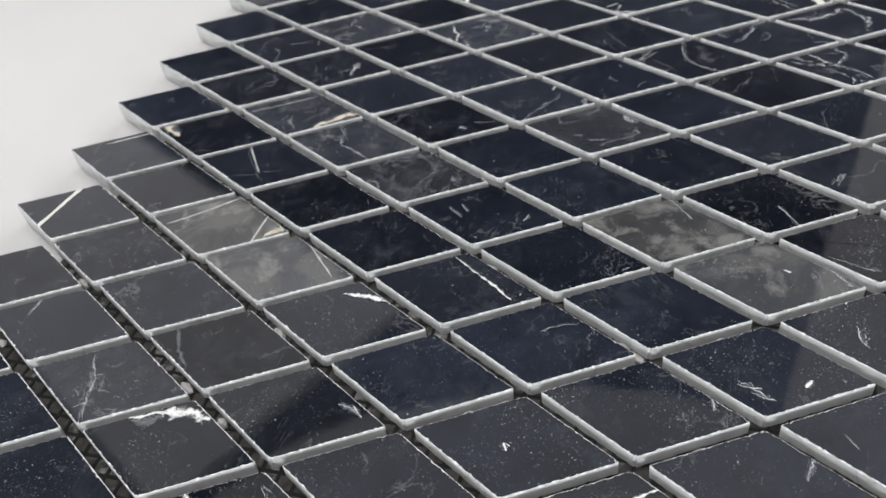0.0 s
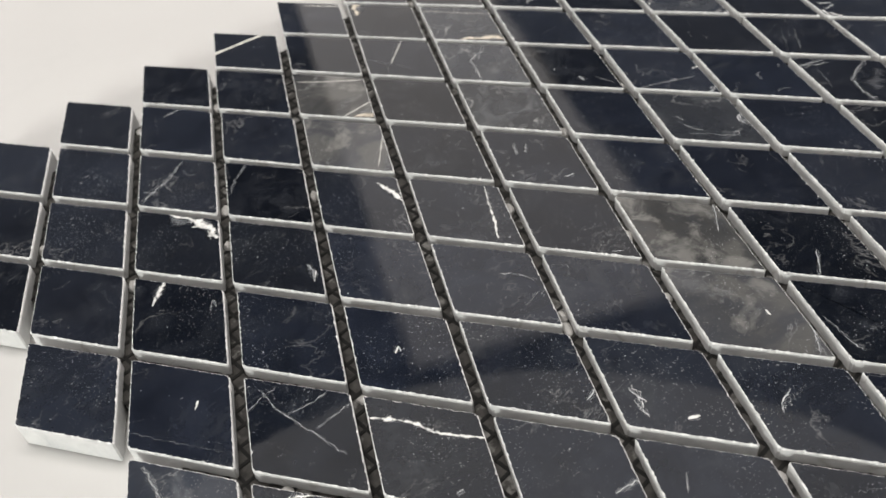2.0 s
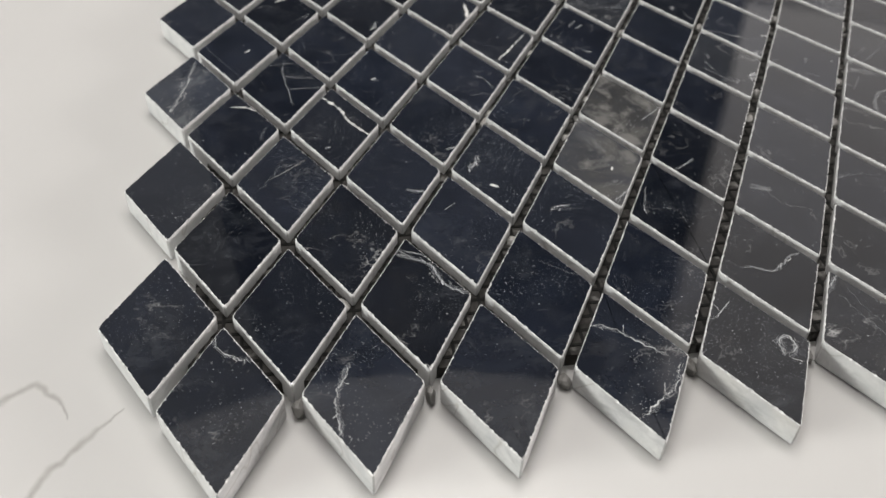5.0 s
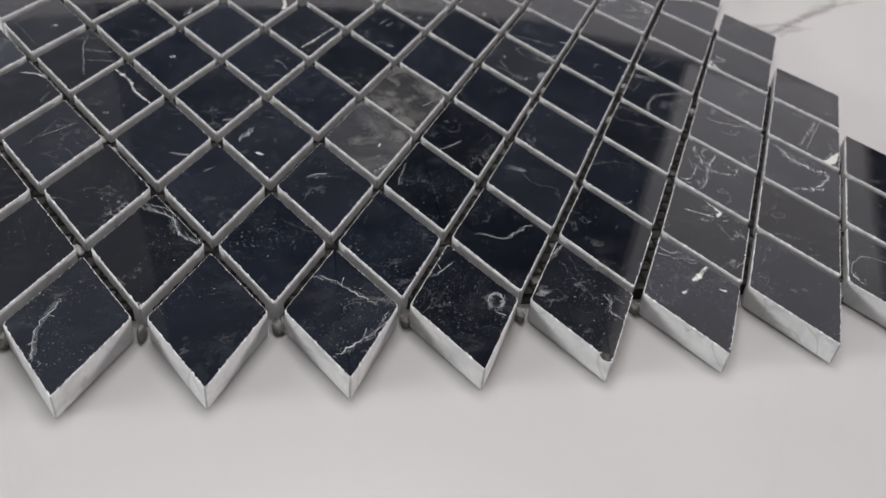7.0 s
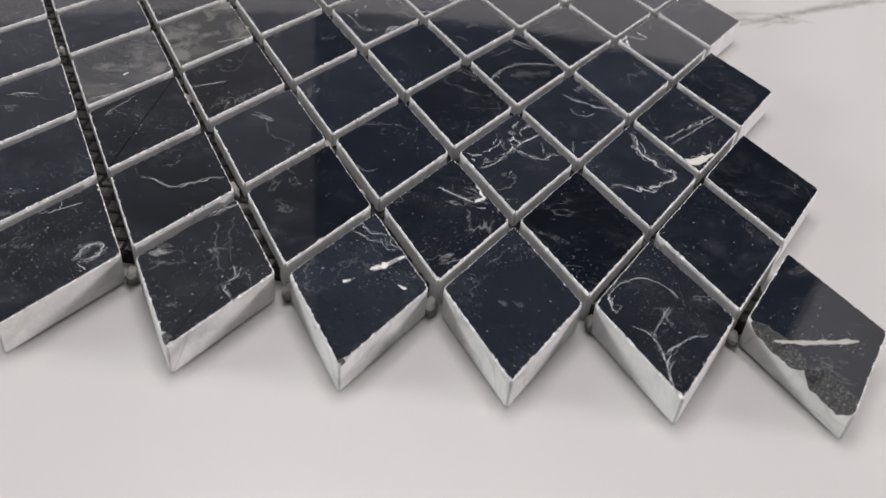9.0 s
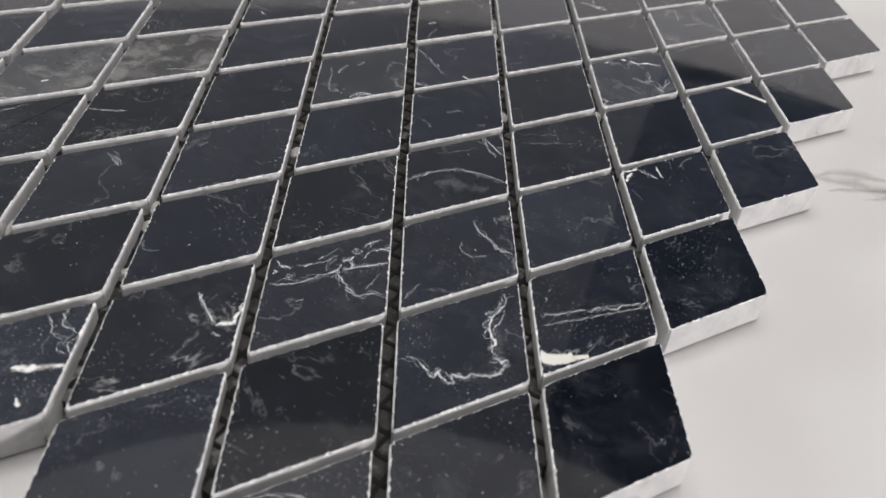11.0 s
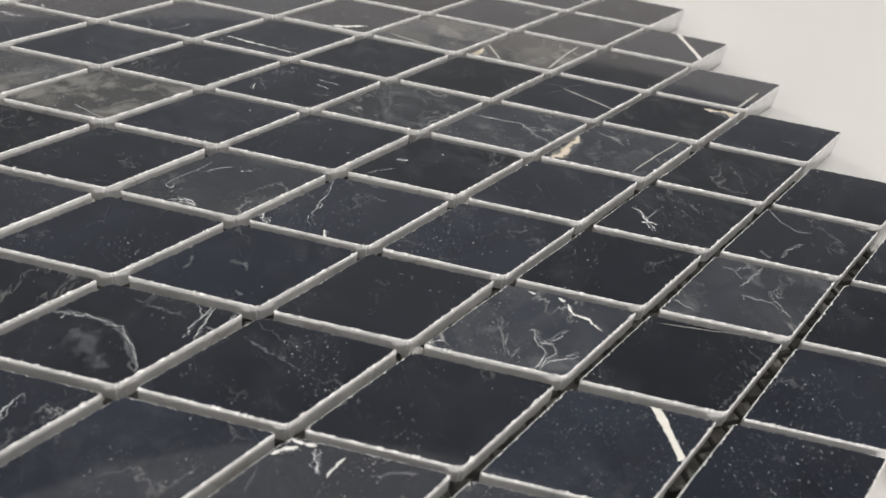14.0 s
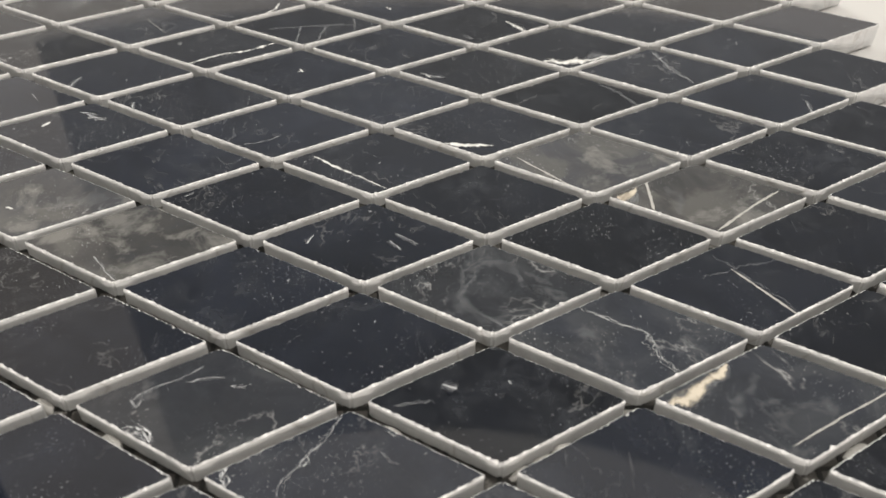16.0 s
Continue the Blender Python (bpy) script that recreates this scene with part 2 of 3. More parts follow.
SMEAR = m.base(m.ramp(m.noise(m.coords(), 600, 4), [(0.3, (0.1, 0.097, 0.09)), (0.7, (0.27, 0.262, 0.25))]), 0.5)
m = Mat("broken_marble")
BROKEN = m.base(m.ramp(m.noise(m.coords(), 2200, 4, 0.75), [(0.36, grey(0.012)), (0.56, grey(0.05)), (0.72, grey(0.24))]), 0.8)


# ---- helpers ----
def part(name, bm, mats, parent=None, label="", at=None):
    me = bpy.data.meshes.new(name)
    bm.normal_update()
    bm.to_mesh(me)
    bm.free()
    for mm in mats if isinstance(mats, (list, tuple)) else [mats]:
        me.materials.append(mm)
    ob = new(name, me)
    if parent:
        ob.parent = parent
    if at is not None:
        ob.matrix_basis = at
    return tagged(ob, label)


def slab(bm, x0, y0, z0, x1, y1, z1, bevel=0.0):
    got = bmesh.ops.create_cube(bm, size=1, matrix=Matrix.LocRotScale(((x0 + x1) / 2, (y0 + y1) / 2, (z0 + z1) / 2), None, (x1 - x0, y1 - y0, z1 - z0)))
    if bevel:
        edges = list({e for v in got["verts"] for e in v.link_edges})
        bmesh.ops.bevel(bm, geom=edges, offset=bevel, segments=2, affect="EDGES", profile=0.6)


# ---- table ----
bm = bmesh.new()
slab(bm, -1.0, -0.8, -0.03, 1.3, 1.0, 0.0, 0.003)
table = tagged(part("table_top", bm, TABLE), "white polished marble table top with faint grey veins", "table", kind="structure")

for x, y in ((-0.9, -0.7), (1.2, -0.7), (-0.9, 0.9), (1.2, 0.9)):
    bm = bmesh.new()
    slab(bm, x - 0.04, y - 0.04, -0.75, x + 0.04, y + 0.04, -0.03, 0.004)
    part("leg", bm, TRAY, table)


# ---- floor and added dark ceiling ----
def disc(bm, radius, z0, z1, steps=48):
    bmesh.ops.create_cone(bm, cap_ends=True, segments=steps, radius1=radius, radius2=radius, depth=z1 - z0, matrix=Matrix.Translation(MIDDLE + Vector((0, 0, (z0 + z1) / 2))))


def sector(bm, radius, start, end, z0, z1, step=3):
    """A flat slab round the table's middle between two directions in degrees."""
    rim = [MIDDLE] + [MIDDLE + Vector((math.cos(radians(a)), math.sin(radians(a)), 0)) * radius for a in range(start, end + 1, step)]
    low, top = ([bm.verts.new((p.x, p.y, z)) for p in rim] for z in (z0, z1))
    bm.faces.new(low[::-1])
    bm.faces.new(top)
    for i in range(len(rim)):
        j = (i + 1) % len(rim)
        bm.faces.new((low[i], low[j], top[j], top[i]))


# unseen ceiling: dark and grey fields added for what the tile tops mirror
bm = bmesh.new()
sector(bm, 4.72, -12, 102, CEILING, CEILING + 0.1)
dark = len(bm.faces)
sector(bm, 4.72, 102, 207, CEILING, CEILING + 0.1)
for f in list(bm.faces)[dark:]:
    f.material_index = 1
# a dark piece over the curtain, added to cut light from that side
sector(bm, 4.72, 222, 318, CEILING, CEILING + 0.1)
tagged(part("ceiling", bm, [CEIL, CEIL_PALE]), "unseen ceiling, its dark and grey fields added to shape the tile reflections", "ceiling", kind="structure")

# a black pleated curtain, unseen, added to block light from the near side
bm = bmesh.new()
fold = [(radians(222 + 0.8 * i), 2.3 + 0.03 * math.sin(1.9 * i) + 0.012 * math.sin(0.7 * i)) for i in range(121)]
rows = [[bm.verts.new((MIDDLE.x + (r + d) * math.cos(a), MIDDLE.y + (r + d) * math.sin(a), z)) for a, r in fold] for z, d in ((-0.75, 0), (CEILING, 0), (CEILING, 0.012), (-0.75, 0.012))]
for low, top in zip(rows, rows[1:] + rows[:1]):
    for i in range(len(fold) - 1):
        bm.faces.new((low[i], low[i + 1], top[i + 1], top[i]))
tagged(part("curtain", bm, CLOTH), "black pleated cloth curtain, unseen, added to block light from the near side", "curtain")
bm = bmesh.new()
disc(bm, 4.85, -0.85, -0.75)
tagged(part("floor", bm, FLOOR), "grey floor under the table", "floor", kind="structure")


def lamp_tray(label, m, wide, long, deep):
    """A white metal tray for an added flat light, open towards its shining side."""
    light = tagged(new("added_ceiling_light"), label, "lamp", "ceiling lights")
    light.matrix_basis = m
    bm = bmesh.new()
    slab(bm, -wide / 2, -long / 2, 0.004, wide / 2, long / 2, deep)
    part("tray", bm, TRAY, light)
    for x0, y0, x1, y1 in ((-1, -1, -1, 1), (1, -1, 1, 1), (-1, -1, 1, -1), (-1, 1, 1, 1)):
        bm = bmesh.new()
        slab(bm, x0 * wide / 2 - 0.012, y0 * long / 2 - 0.012, -0.006, x1 * wide / 2 + 0.012, y1 * long / 2 + 0.012, deep - 0.002)
        part("rim", bm, TRAY, light)


for m in ADDED_PANELS:
    lamp_tray("white rectangular panel light under the ceiling, unseen, added to light the sheet", m, 0.8, 0.2, 0.03)
lamp_tray("long white strip light in the dark ceiling, unseen, added to brighten tile reflections", ADDED_STRIP, 1.0, 3.0, 0.01)

light = tagged(new("added_round_ceiling_light"), "broad round white light over the table, unseen, added to brighten it", "lamp", "ceiling lights")
light.matrix_basis = Matrix.Translation(MIDDLE + Vector((0, 0, CEILING - 0.02)))
bm = bmesh.new()
bmesh.ops.create_cone(bm, cap_ends=True, segments=64, radius1=ROUND + 0.01, radius2=ROUND + 0.01, depth=0.012, matrix=Matrix.Translation((0, 0, 0.011)))
part("tray", bm, TRAY, light)

uplighter = tagged(new("added_uplighter_lamp"), "short black uplighter lamp on the floor, unseen, added to lighten the ceiling", "lamp")
uplighter.matrix_basis = Matrix.Translation((ADDED_UPLIGHT.translation.x, ADDED_UPLIGHT.translation.y, -0.75))
for name, low, high, wide, top in (("base", 0.0, 0.02, 0.16, 0.16), ("pole", 0.02, 0.16, 0.015, 0.015), ("bowl", 0.16, 0.29, 0.04, 0.17)):
    bm = bmesh.new()
    bmesh.ops.create_cone(bm, cap_ends=True, segments=32, radius1=wide, radius2=top, depth=high - low, matrix=Matrix.Translation((0, 0, (low + high) / 2)))
    part(name, bm, CLOTH, uplighter)


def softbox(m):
    """An added softbox on a stand: the lamp shines out of its open front."""
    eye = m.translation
    lamp = tagged(new("added_softbox_lamp"), "black softbox lamp on a thin floor stand, unseen, added to light the tile sides", "lamp", "softbox lamps")
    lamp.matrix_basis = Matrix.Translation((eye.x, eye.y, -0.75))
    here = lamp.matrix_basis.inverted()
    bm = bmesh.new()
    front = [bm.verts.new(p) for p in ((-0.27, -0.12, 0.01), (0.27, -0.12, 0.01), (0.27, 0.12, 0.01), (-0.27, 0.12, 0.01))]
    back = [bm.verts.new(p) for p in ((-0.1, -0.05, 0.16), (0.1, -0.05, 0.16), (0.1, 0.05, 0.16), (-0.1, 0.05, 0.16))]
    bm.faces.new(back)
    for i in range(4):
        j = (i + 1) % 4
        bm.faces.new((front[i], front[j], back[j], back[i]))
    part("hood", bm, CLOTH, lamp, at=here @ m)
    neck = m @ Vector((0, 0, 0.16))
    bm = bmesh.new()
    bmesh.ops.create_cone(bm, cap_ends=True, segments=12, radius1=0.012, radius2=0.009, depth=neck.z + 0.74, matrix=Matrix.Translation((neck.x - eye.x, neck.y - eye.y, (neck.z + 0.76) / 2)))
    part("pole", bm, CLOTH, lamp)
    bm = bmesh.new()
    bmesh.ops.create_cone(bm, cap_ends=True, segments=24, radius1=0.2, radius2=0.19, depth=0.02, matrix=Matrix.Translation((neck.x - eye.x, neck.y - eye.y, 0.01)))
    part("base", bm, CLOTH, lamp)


for place in ADDED_SOFTBOXES:
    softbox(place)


# ---- the mosaic sheet ----
def tile_mesh(seed, breaks=()):
    """One rhomb: polished face, crumbled arris, sawn sides."""
    rng = random.Random(seed)
    a, b = W / 2 * SHRINK, H / 2 * SHRINK
    corners = [Vector((a, 0)), Vector((0, b)), Vector((-a, 0)), Vector((0, -b))]
    n = 56
    outer, chips = [], []
    for k in range(4):
        p, q = corners[k], corners[(k + 1) % 4]
        along = (q - p).normalized()
        inward = Vector((-along.y, along.x))
        wob = rng.uniform(0, 50)
        for i in range(n):
            u = i / n
            near = min(u, 1 - u) * SIDE
            pt = p.lerp(q, u)
            if i == 0:
                pt = pt * (1 - 0.0004 / pt.length)
            c = 0.00013 + 0.00016 * abs(noise.noise((i * 0.35, wob, seed))) + 0.00028 * rng.random() ** 5
            if rng.random() < 0.02:
                c += 0.0003 * rng.random()
            if near < 0.0012:
                c += 0.00012 * rng.random()
            for side, u0, u1, deep in breaks:
                if side == k and u0 <= u <= u1:
                    c = deep * (1 + 0.35 * noise.noise((u * 9, seed, 0)) + 0.1 * noise.noise((u * 31, seed, 4))) * min(1, 0.25 + 9 * min(u - u0, u1 - u))
            outer.append(pt)
            chips.append((c, (-pt).normalized() if i == 0 else inward))
    bm = bmesh.new()
    low = [bm.verts.new((p.x * 0.995, p.y * 0.995, 0.0006)) for p in outer]
    mid = [bm.verts.new((p.x, p.y, THICK - (c * (0.7 + 0.5 * rng.random()) if c < 0.0006 else 0.75 * c))) for p, (c, w) in zip(outer, chips)]
    top = [bm.verts.new((p.x + w.x * c, p.y + w.y * c, THICK)) for p, (c, w) in zip(outer, chips)]
    face = bm.faces.new(top)
    face.material_index = 0
    bm.faces.new(low[::-1]).material_index = 1
    k = len(outer)
    for i in range(k):
        j = (i + 1) % k
        bm.faces.new((low[i], low[j], mid[j], mid[i])).material_index = 1
        bm.faces.new((mid[i], mid[j], top[j], top[i])).material_index = 3 if max(chips[i][0], chips[j][0]) > 0.0008 else 2
    return bm


KINDS = {
    "cloudy": {(5, -2), (6, -2), (7, 1), (8, 1)},
    "misty": {(8, -1), (9, -1), (10, -1), (11, -4), (2, 3), (8, -3), (12, -3)},
    "veined": {(8, -6), (9, -7), (9, -6), (7, -6), (5, -5), (10, -7), (2, -1), (8, -8), (6, 3), (3, -3), (2, 0)},
}
BREAKS = {
    (9, -9): [(2, 0.05, 0.55, 0.0026), (2, 0.57, 0.98, 0.0036)],
    (5, -5): [(2, 0.84, 0.97, 0.0018), (3, 0.0, 0.06, 0.0014)],
    (6, -6): [(3, 0.0, 0.09, 0.0013)],
    (2, -1): [(3, 0.0, 0.06, 0.0012)],
    (8, -8): [(2, 0.9, 1.0, 0.0009)],
    (11, -6): [(2, 0.0, 0.08, 0.0013)],
}
LOOK = {
    "cloudy": "grey-brown clouded marble tile", "misty": "hazy dark grey marble tile",
    "veined": "black marble tile with pale veins", "broken": "black marble tile with a chipped edge",
}
sheet = tagged(new("mosaic_sheet"), "mosaic sheet of polished black marble rhombs with pale sawn edges", "tile sheet")
rng = random.Random(4)
TILES = {}
for v in range(12):
    for h in range(-1, 19):
        if (h + v) % 2:
            continue
        p, q = (v + h) // 2, (v - h) // 2
        kind = next((k for k, s in KINDS.items() if (p, q) in s), "plain")
        bm = tile_mesh(1000 * v + h, BREAKS.get((p, q), ()))
        x, y, turn = bend(h * W / 2, v * H / 2)
        x, y = x + rng.gauss(0, 0.00012), y + rng.gauss(0, 0.00015)
        TILES[p, q] = part("tile", bm, [MARBLES[kind], FRONT if v == 0 else SAWN, CHIP, BROKEN], sheet, LOOK["broken"] if (p, q) in BREAKS else LOOK.get(kind, ""), at=pose(x, y, 0, rng.gauss(0, 0.1), rng.gauss(0, 0.1), turn + rng.gauss(0, 0.25)))

# net and resin under the tiles
X0, X1, Y0, Y1 = -W / 2 + 0.001, 9 * W - 0.001, -0.001, 5.5 * H + 0.001
BED = 0.0034                    # resin height, raised so its dark top stands in for shade in the joints
bm = bmesh.new()
slab(bm, X0 + 0.006, Y0 + 0.006, 0.0, X1 - 0.006, Y1 - 0.006, BED)
part("backing_film", bm, FILM, sheet, "dark grey resin that beds the tiles, raised to stand in for joint shade")
bm = bmesh.new()
for i in range(2, int((X1 - X0) / 0.0042) - 1):
    x = X0 + 0.0042 * i
    slab(bm, x, Y0 + 0.006, BED - 0.0001, x + 0.0008, Y1 - 0.006, BED + 0.00015)
for i in range(2, int((Y1 - Y0) / 0.0042) - 1):
    y = Y0 + 0.0042 * i
    slab(bm, X0 + 0.006, y, BED - 0.0001, X1 - 0.006, y + 0.0008, BED + 0.0002)
part("backing_net", bm, NET, sheet, "dark fibreglass net seen in the joints")

# lumps of adhesive that squeezed up into the joints
for i in range(60):
    v, h = rng.randrange(1, 11), rng.randrange(0, 17)
    s = rng.choice((-1, 1))
    u = rng.uniform(-0.45, 0.45)
    # a point on the joint to the upper or lower side of the rhomb
    x = (h + 0.5) * W / 2 + u * W / 2
    y = (v + 0.5) * H / 2 + (u if (h + v) % 2 else -u) * H / 2
    x, y, _ = bend(x, y)
    bm = bmesh.new()
    bmesh.ops.create_icosphere(bm, subdivisions=2, radius=1.0)
    for w in bm.verts:
        w.co *= 1 + 0.3 * noise.noise(w.co * 1.5 + Vector((i, 0, 0)))
    big = rng.uniform(0.6, 1.0)
    part("adhesive_lump", bm, GLUE, sheet, at=Matrix.LocRotScale((x, y, BED + 0.0002), Euler((0, 0, math.atan2(H if (h + v) % 2 else -H, W))), (0.0026 * big, 0.00115, rng.uniform(0.0005, 0.0018))))

for i in range(1, 18, 2):
    x, y, _ = bend(i * W / 2, 0.0)
    bm = bmesh.new()
    bmesh.ops.create_icosphere(bm, subdivisions=2, radius=1.0)
    for w in bm.verts:
        w.co *= 1 + 0.35 * noise.noise(w.co * 1.4 + Vector((i, 7, 0)))
    part("adhesive_lump", bm, SMEAR, sheet, at=Matrix.LocRotScale((x + rng.gauss(0, 0.0005), y + 0.0012, 0.0012), None, (rng.uniform(0.0009, 0.0016), 0.0022, rng.uniform(0.001, 0.0022))))


# ---- veins in single tiles ----
def inside(x, y):
    lim = abs(x) / (W / 2 * SHRINK) + abs(y) / (H / 2 * SHRINK)
    k = min(1.0, 0.985 / max(lim, 1e-6))
    return x * k, y * k


def mark(p, q, width, kind, *points):
    """A vein through the polished face of tile p, q: its width and points in millimetres from the tile's middle."""
    rng = random.Random(len(points) * 7 + p * 31 + q * 17 + int(width * 100))
    pts = [Vector((x / 1000, y / 1000)) for x, y in points]
    bm = bmesh.new()
    uv = bm.loops.layers.uv.new("UVMap")

    def ribbon(pts, wide, rough):
        line = []
        for j in range(len(pts) - 1):
            # a smooth curve through the points
            p0, p1, p2, p3 = pts[max(0, j - 1)], pts[j], pts[j + 1], pts[min(len(pts) - 1, j + 2)]
            n = max(4, int((p2 - p1).length / 0.00026))
            for i in range(n):
                u = i / n
                line.append(0.5 * (2 * p1 + (p2 - p0) * u + (2 * p0 - 5 * p1 + 4 * p2 - p3) * u * u + (3 * p1 - p0 - 3 * p2 + p3) * u ** 3))
        line.append(pts[-1])
        shift = rng.uniform(0, 99)
        rows = []
        for i, pt in enumerate(line):
            a, b = line[max(0, i - 2)], line[min(len(line) - 1, i + 2)]
            d = (b - a).normalized()
            across = Vector((-d.y, d.x))
            off = rough * (noise.noise((i * 0.05, shift, 0)) + 0.7 * noise.noise((i * 0.16, shift, 5)) + 0.6 * noise.noise((i * 0.4, shift, 7)) + 0.35 * noise.noise((i * 0.9, shift, 3)))
            u = i / (len(line) - 1)
            if kind in ("line", "stripe"):
                w = wide * (0.85 + 0.3 * noise.noise((i * 0.1, shift, 9)))
            else:
                w = wide * (0.45 + 1.6 * abs(noise.noise((i * (0.085 if wide < 0.002 else 0.033), shift, 9))))
            w *= 1 if kind == "stripe" else min(1, 0.25 + 4 * min(u, 1 - u))
            c = pt + across * off
            l, r = c + across * w / 2, c - across * w / 2
            rows.append([bm.verts.new((*inside(*e), THICK + 0.00002)) for e in (l, r)])
        for i in range(len(rows) - 1):
            f = bm.faces.new((rows[i][0], rows[i][1], rows[i + 1][1], rows[i + 1][0]))
            for loop, c in zip(f.loops, ((i, 0), (i, 1), (i + 1, 1), (i + 1, 0))):
                loop[uv].uv = c
        return line

    w = width / 1000
    if kind in ("pale", "white", "cream", "hair"):
        # a dim halo in the stone round the vein
        ribbon(pts, w * ({"pale": 2.6, "hair": 2.2}.get(kind, 1.8)), 0.0006)
        halo = len(bm.faces)
    else:
        halo = 0
    if kind == "hair":
        line = ribbon(pts, w * 0.62, 0.0006)
        if width > 0.5:
            ribbon(pts, w * 0.3, 0.0017)
    elif kind == "pale":
        line = ribbon(pts, w * (0.4 if width > 0.6 else 0.55), 0.0009 if len(points) > 2 else 0.0003)
        if width > 0.6 and len(points) > 3:
            ribbon(pts[rng.randrange(max(1, len(pts) - 2)):], w * 0.26, 0.0022)
    else:
        line = ribbon(pts, w * (1.5 if kind == "white" else 1.3), {"faint": 0.0008, "haze": 0.0015, "line": 0.0001, "stripe": 0.0001}.get(kind, 0.0003))
    long = sum((b - a).length for a, b in zip(pts, pts[1:])) > 0.009
    if kind == "pale" and len(points) > 2 and long:
        for i in range(2 if width > 0.6 else 1):
            a = line[rng.randrange(len(line))]
            turn = rng.uniform(0, 6.28)
            ribbon([a, a + Vector((math.cos(turn), math.sin(turn))) * rng.uniform(0.001, 0.0035)], w * 0.4, 0.0005)
    bm.normal_update()
    bm.faces.ensure_lookup_table()
    for i, f in enumerate(bm.faces):
        if f.normal.z < 0:
            f.normal_flip()
        f.material_index = 1 if i < halo else 0
        if i >= halo > 0:
            for v in f.verts:
                v.co.z = THICK + 0.00003
    part("vein", bm, [VEINS[kind], VEINS["faint"]], TILES[p, q])


mark(8, -6, 0.55, "hair", (-8.2, -6), (-6.2, -4.4), (-4.2, -2.1), (-2.8, 0.9), (-1.4, 3.3), (-0.7, 5.1), (-0.1, 6.3))
mark(8, -6, 0.85, "hair", (-0.1, 5.3), (1.2, 6.9), (2.6, 8.5), (4, 10), (5.3, 11.8))
mark(8, -6, 0.60, "hair", (-1.4, 6.4), (-0, 3.9), (1.8, 2.4), (4.2, 1.2), (6.3, 0.7), (7.1, 1.8), (8.5, 3.4), (10.8, 3.4))
mark(8, -6, 0.45, "hair", (-11.6, -0.2), (-9.6, -0.2), (-7.7, 0), (-10.2, -1.6))
mark(8, -6, 0.45, "hair", (-7.5, 0.8), (-6.1, 2.9), (-4.4, 4.8), (-3.5, 7.5))
mark(8, -6, 0.28, "hair", (-3.5, 7.5), (-2.4, 3))
mark(8, -6, 0.70, "hair", (-1.9, 7), (-0.7, 8.2), (-0.7, 9.6))
mark(8, -6, 0.70, "hair", (-0.7, 8.2), (0.8, 6.6), (-0, 4.8))
mark(8, -6, 0.55, "hair", (-1.8, 10.5), (-1.6, 11.5), (-0.7, 11.6), (-0.7, 10.5), (-1.8, 10.5))
mark(8, -6, 0.45, "hair", (1, 9.8), (0.9, 11.9), (1.4, 13.4), (2.9, 14.7), (4.7, 14.7))
mark(8, -6, 0.60, "hair", (-0.5, 13), (-0.8, 14.7), (-0.3, 15.6), (0.3, 17.1))
mark(8, -6, 0.40, "hair", (2.3, 15.5), (2.4, 16.2), (3, 16.1), (2.9, 15.4), (2.3, 15.5))
mark(8, -6, 0.40, "hair", (-7.3, -2.4), (-7, -1.5), (-6.4, -1.6), (-6.7, -2.6), (-7.3, -2.4))
mark(8, -6, 0.50, "hair", (-9.5, -3.5), (-9.4, -2.5), (-10.1, -2.4))
mark(8, -6, 0.30, "hair", (-1.5, -7.2), (-0.6, -5.5))
mark(8, -6, 0.22, "hair", (6.3, 3), (5.9, 7.8))
mark(8, -6, 0.22, "hair", (-5.5, 4.6), (-4.3, 10.1))
mark(9, -6, 0.60, "hair", (-2.3, 10.5), (-1.1, 8.5), (0.6, 7), (2.6, 6.6), (4.3, 5.9), (5.7, 5.1), (8.2, 5), (9.8, 4.9))
mark(9, -6, 0.34, "hair", (-0.7, 3), (0.1, 0.3), (2.5, -0.6), (5.3, 1.5))
mark(9, -6, 0.26, "hair", (-0.5, -18.6), (-1.3, -16.3), (-1, -13.2))
mark(9, -6, 0.30, "hair", (2.6, 6.6), (1.4, 8), (-0.2, 8))
mark(9, -7, 0.75, "hair", (-7.4, -7.9), (-6, -6.8), (-4, -6.6), (-2.4, -7.4), (-1, -8), (-0.8, -6.4), (0.9, -7.6), (2.7, -7.4), (1.7, -6.2), (3.7, -5.6), (4.1, -3.8), (5, -4.2), (6.2, -2.9), (7.3, -1), (7.6, 1.1), (7.8, 2.1))
mark(9, -7, 0.95, "hair", (5.4, 1.6), (4.1, 3.1), (3.7, 5.3), (2.2, 6.4), (0.8, 8.1), (0.3, 10.6), (0.4, 12.8), (-0, 15.2), (-1, 17.2))
mark(9, -7, 0.40, "hair", (1.3, 13.4), (2.1, 10.8), (2.1, 8.4), (2.8, 6.1))
mark(9, -7, 1.00, "hair", (5.3, 1.5), (6.9, 1.1), (7.8, 2.3))
mark(9, -7, 0.50, "hair", (6.5, -3), (7.9, -1.4), (8.2, 1.1))
mark(9, -7, 0.40, "hair", (5.3, -0.1), (6.2, 1.2), (7, 2.4))
mark(9, -7, 5.00, "haze", (1.4, 10.7), (4, 5.6), (7.8, 0.1))
mark(7, -6, 3.00, "white", (6.3, 13.2), (7, 10.8))
mark(7, -6, 1.50, "white", (7, 10.8), (6.6, 9.1), (7.4, 7.2), (6.3, 5.9), (5.5, 4.8))
mark(7, -6, 0.90, "hair", (5.5, 4.8), (3.3, 6), (0.6, 7.5), (-2.4, 9.4))
mark(7, -6, 0.40, "hair", (6, 3.2), (7.9, 3.1))
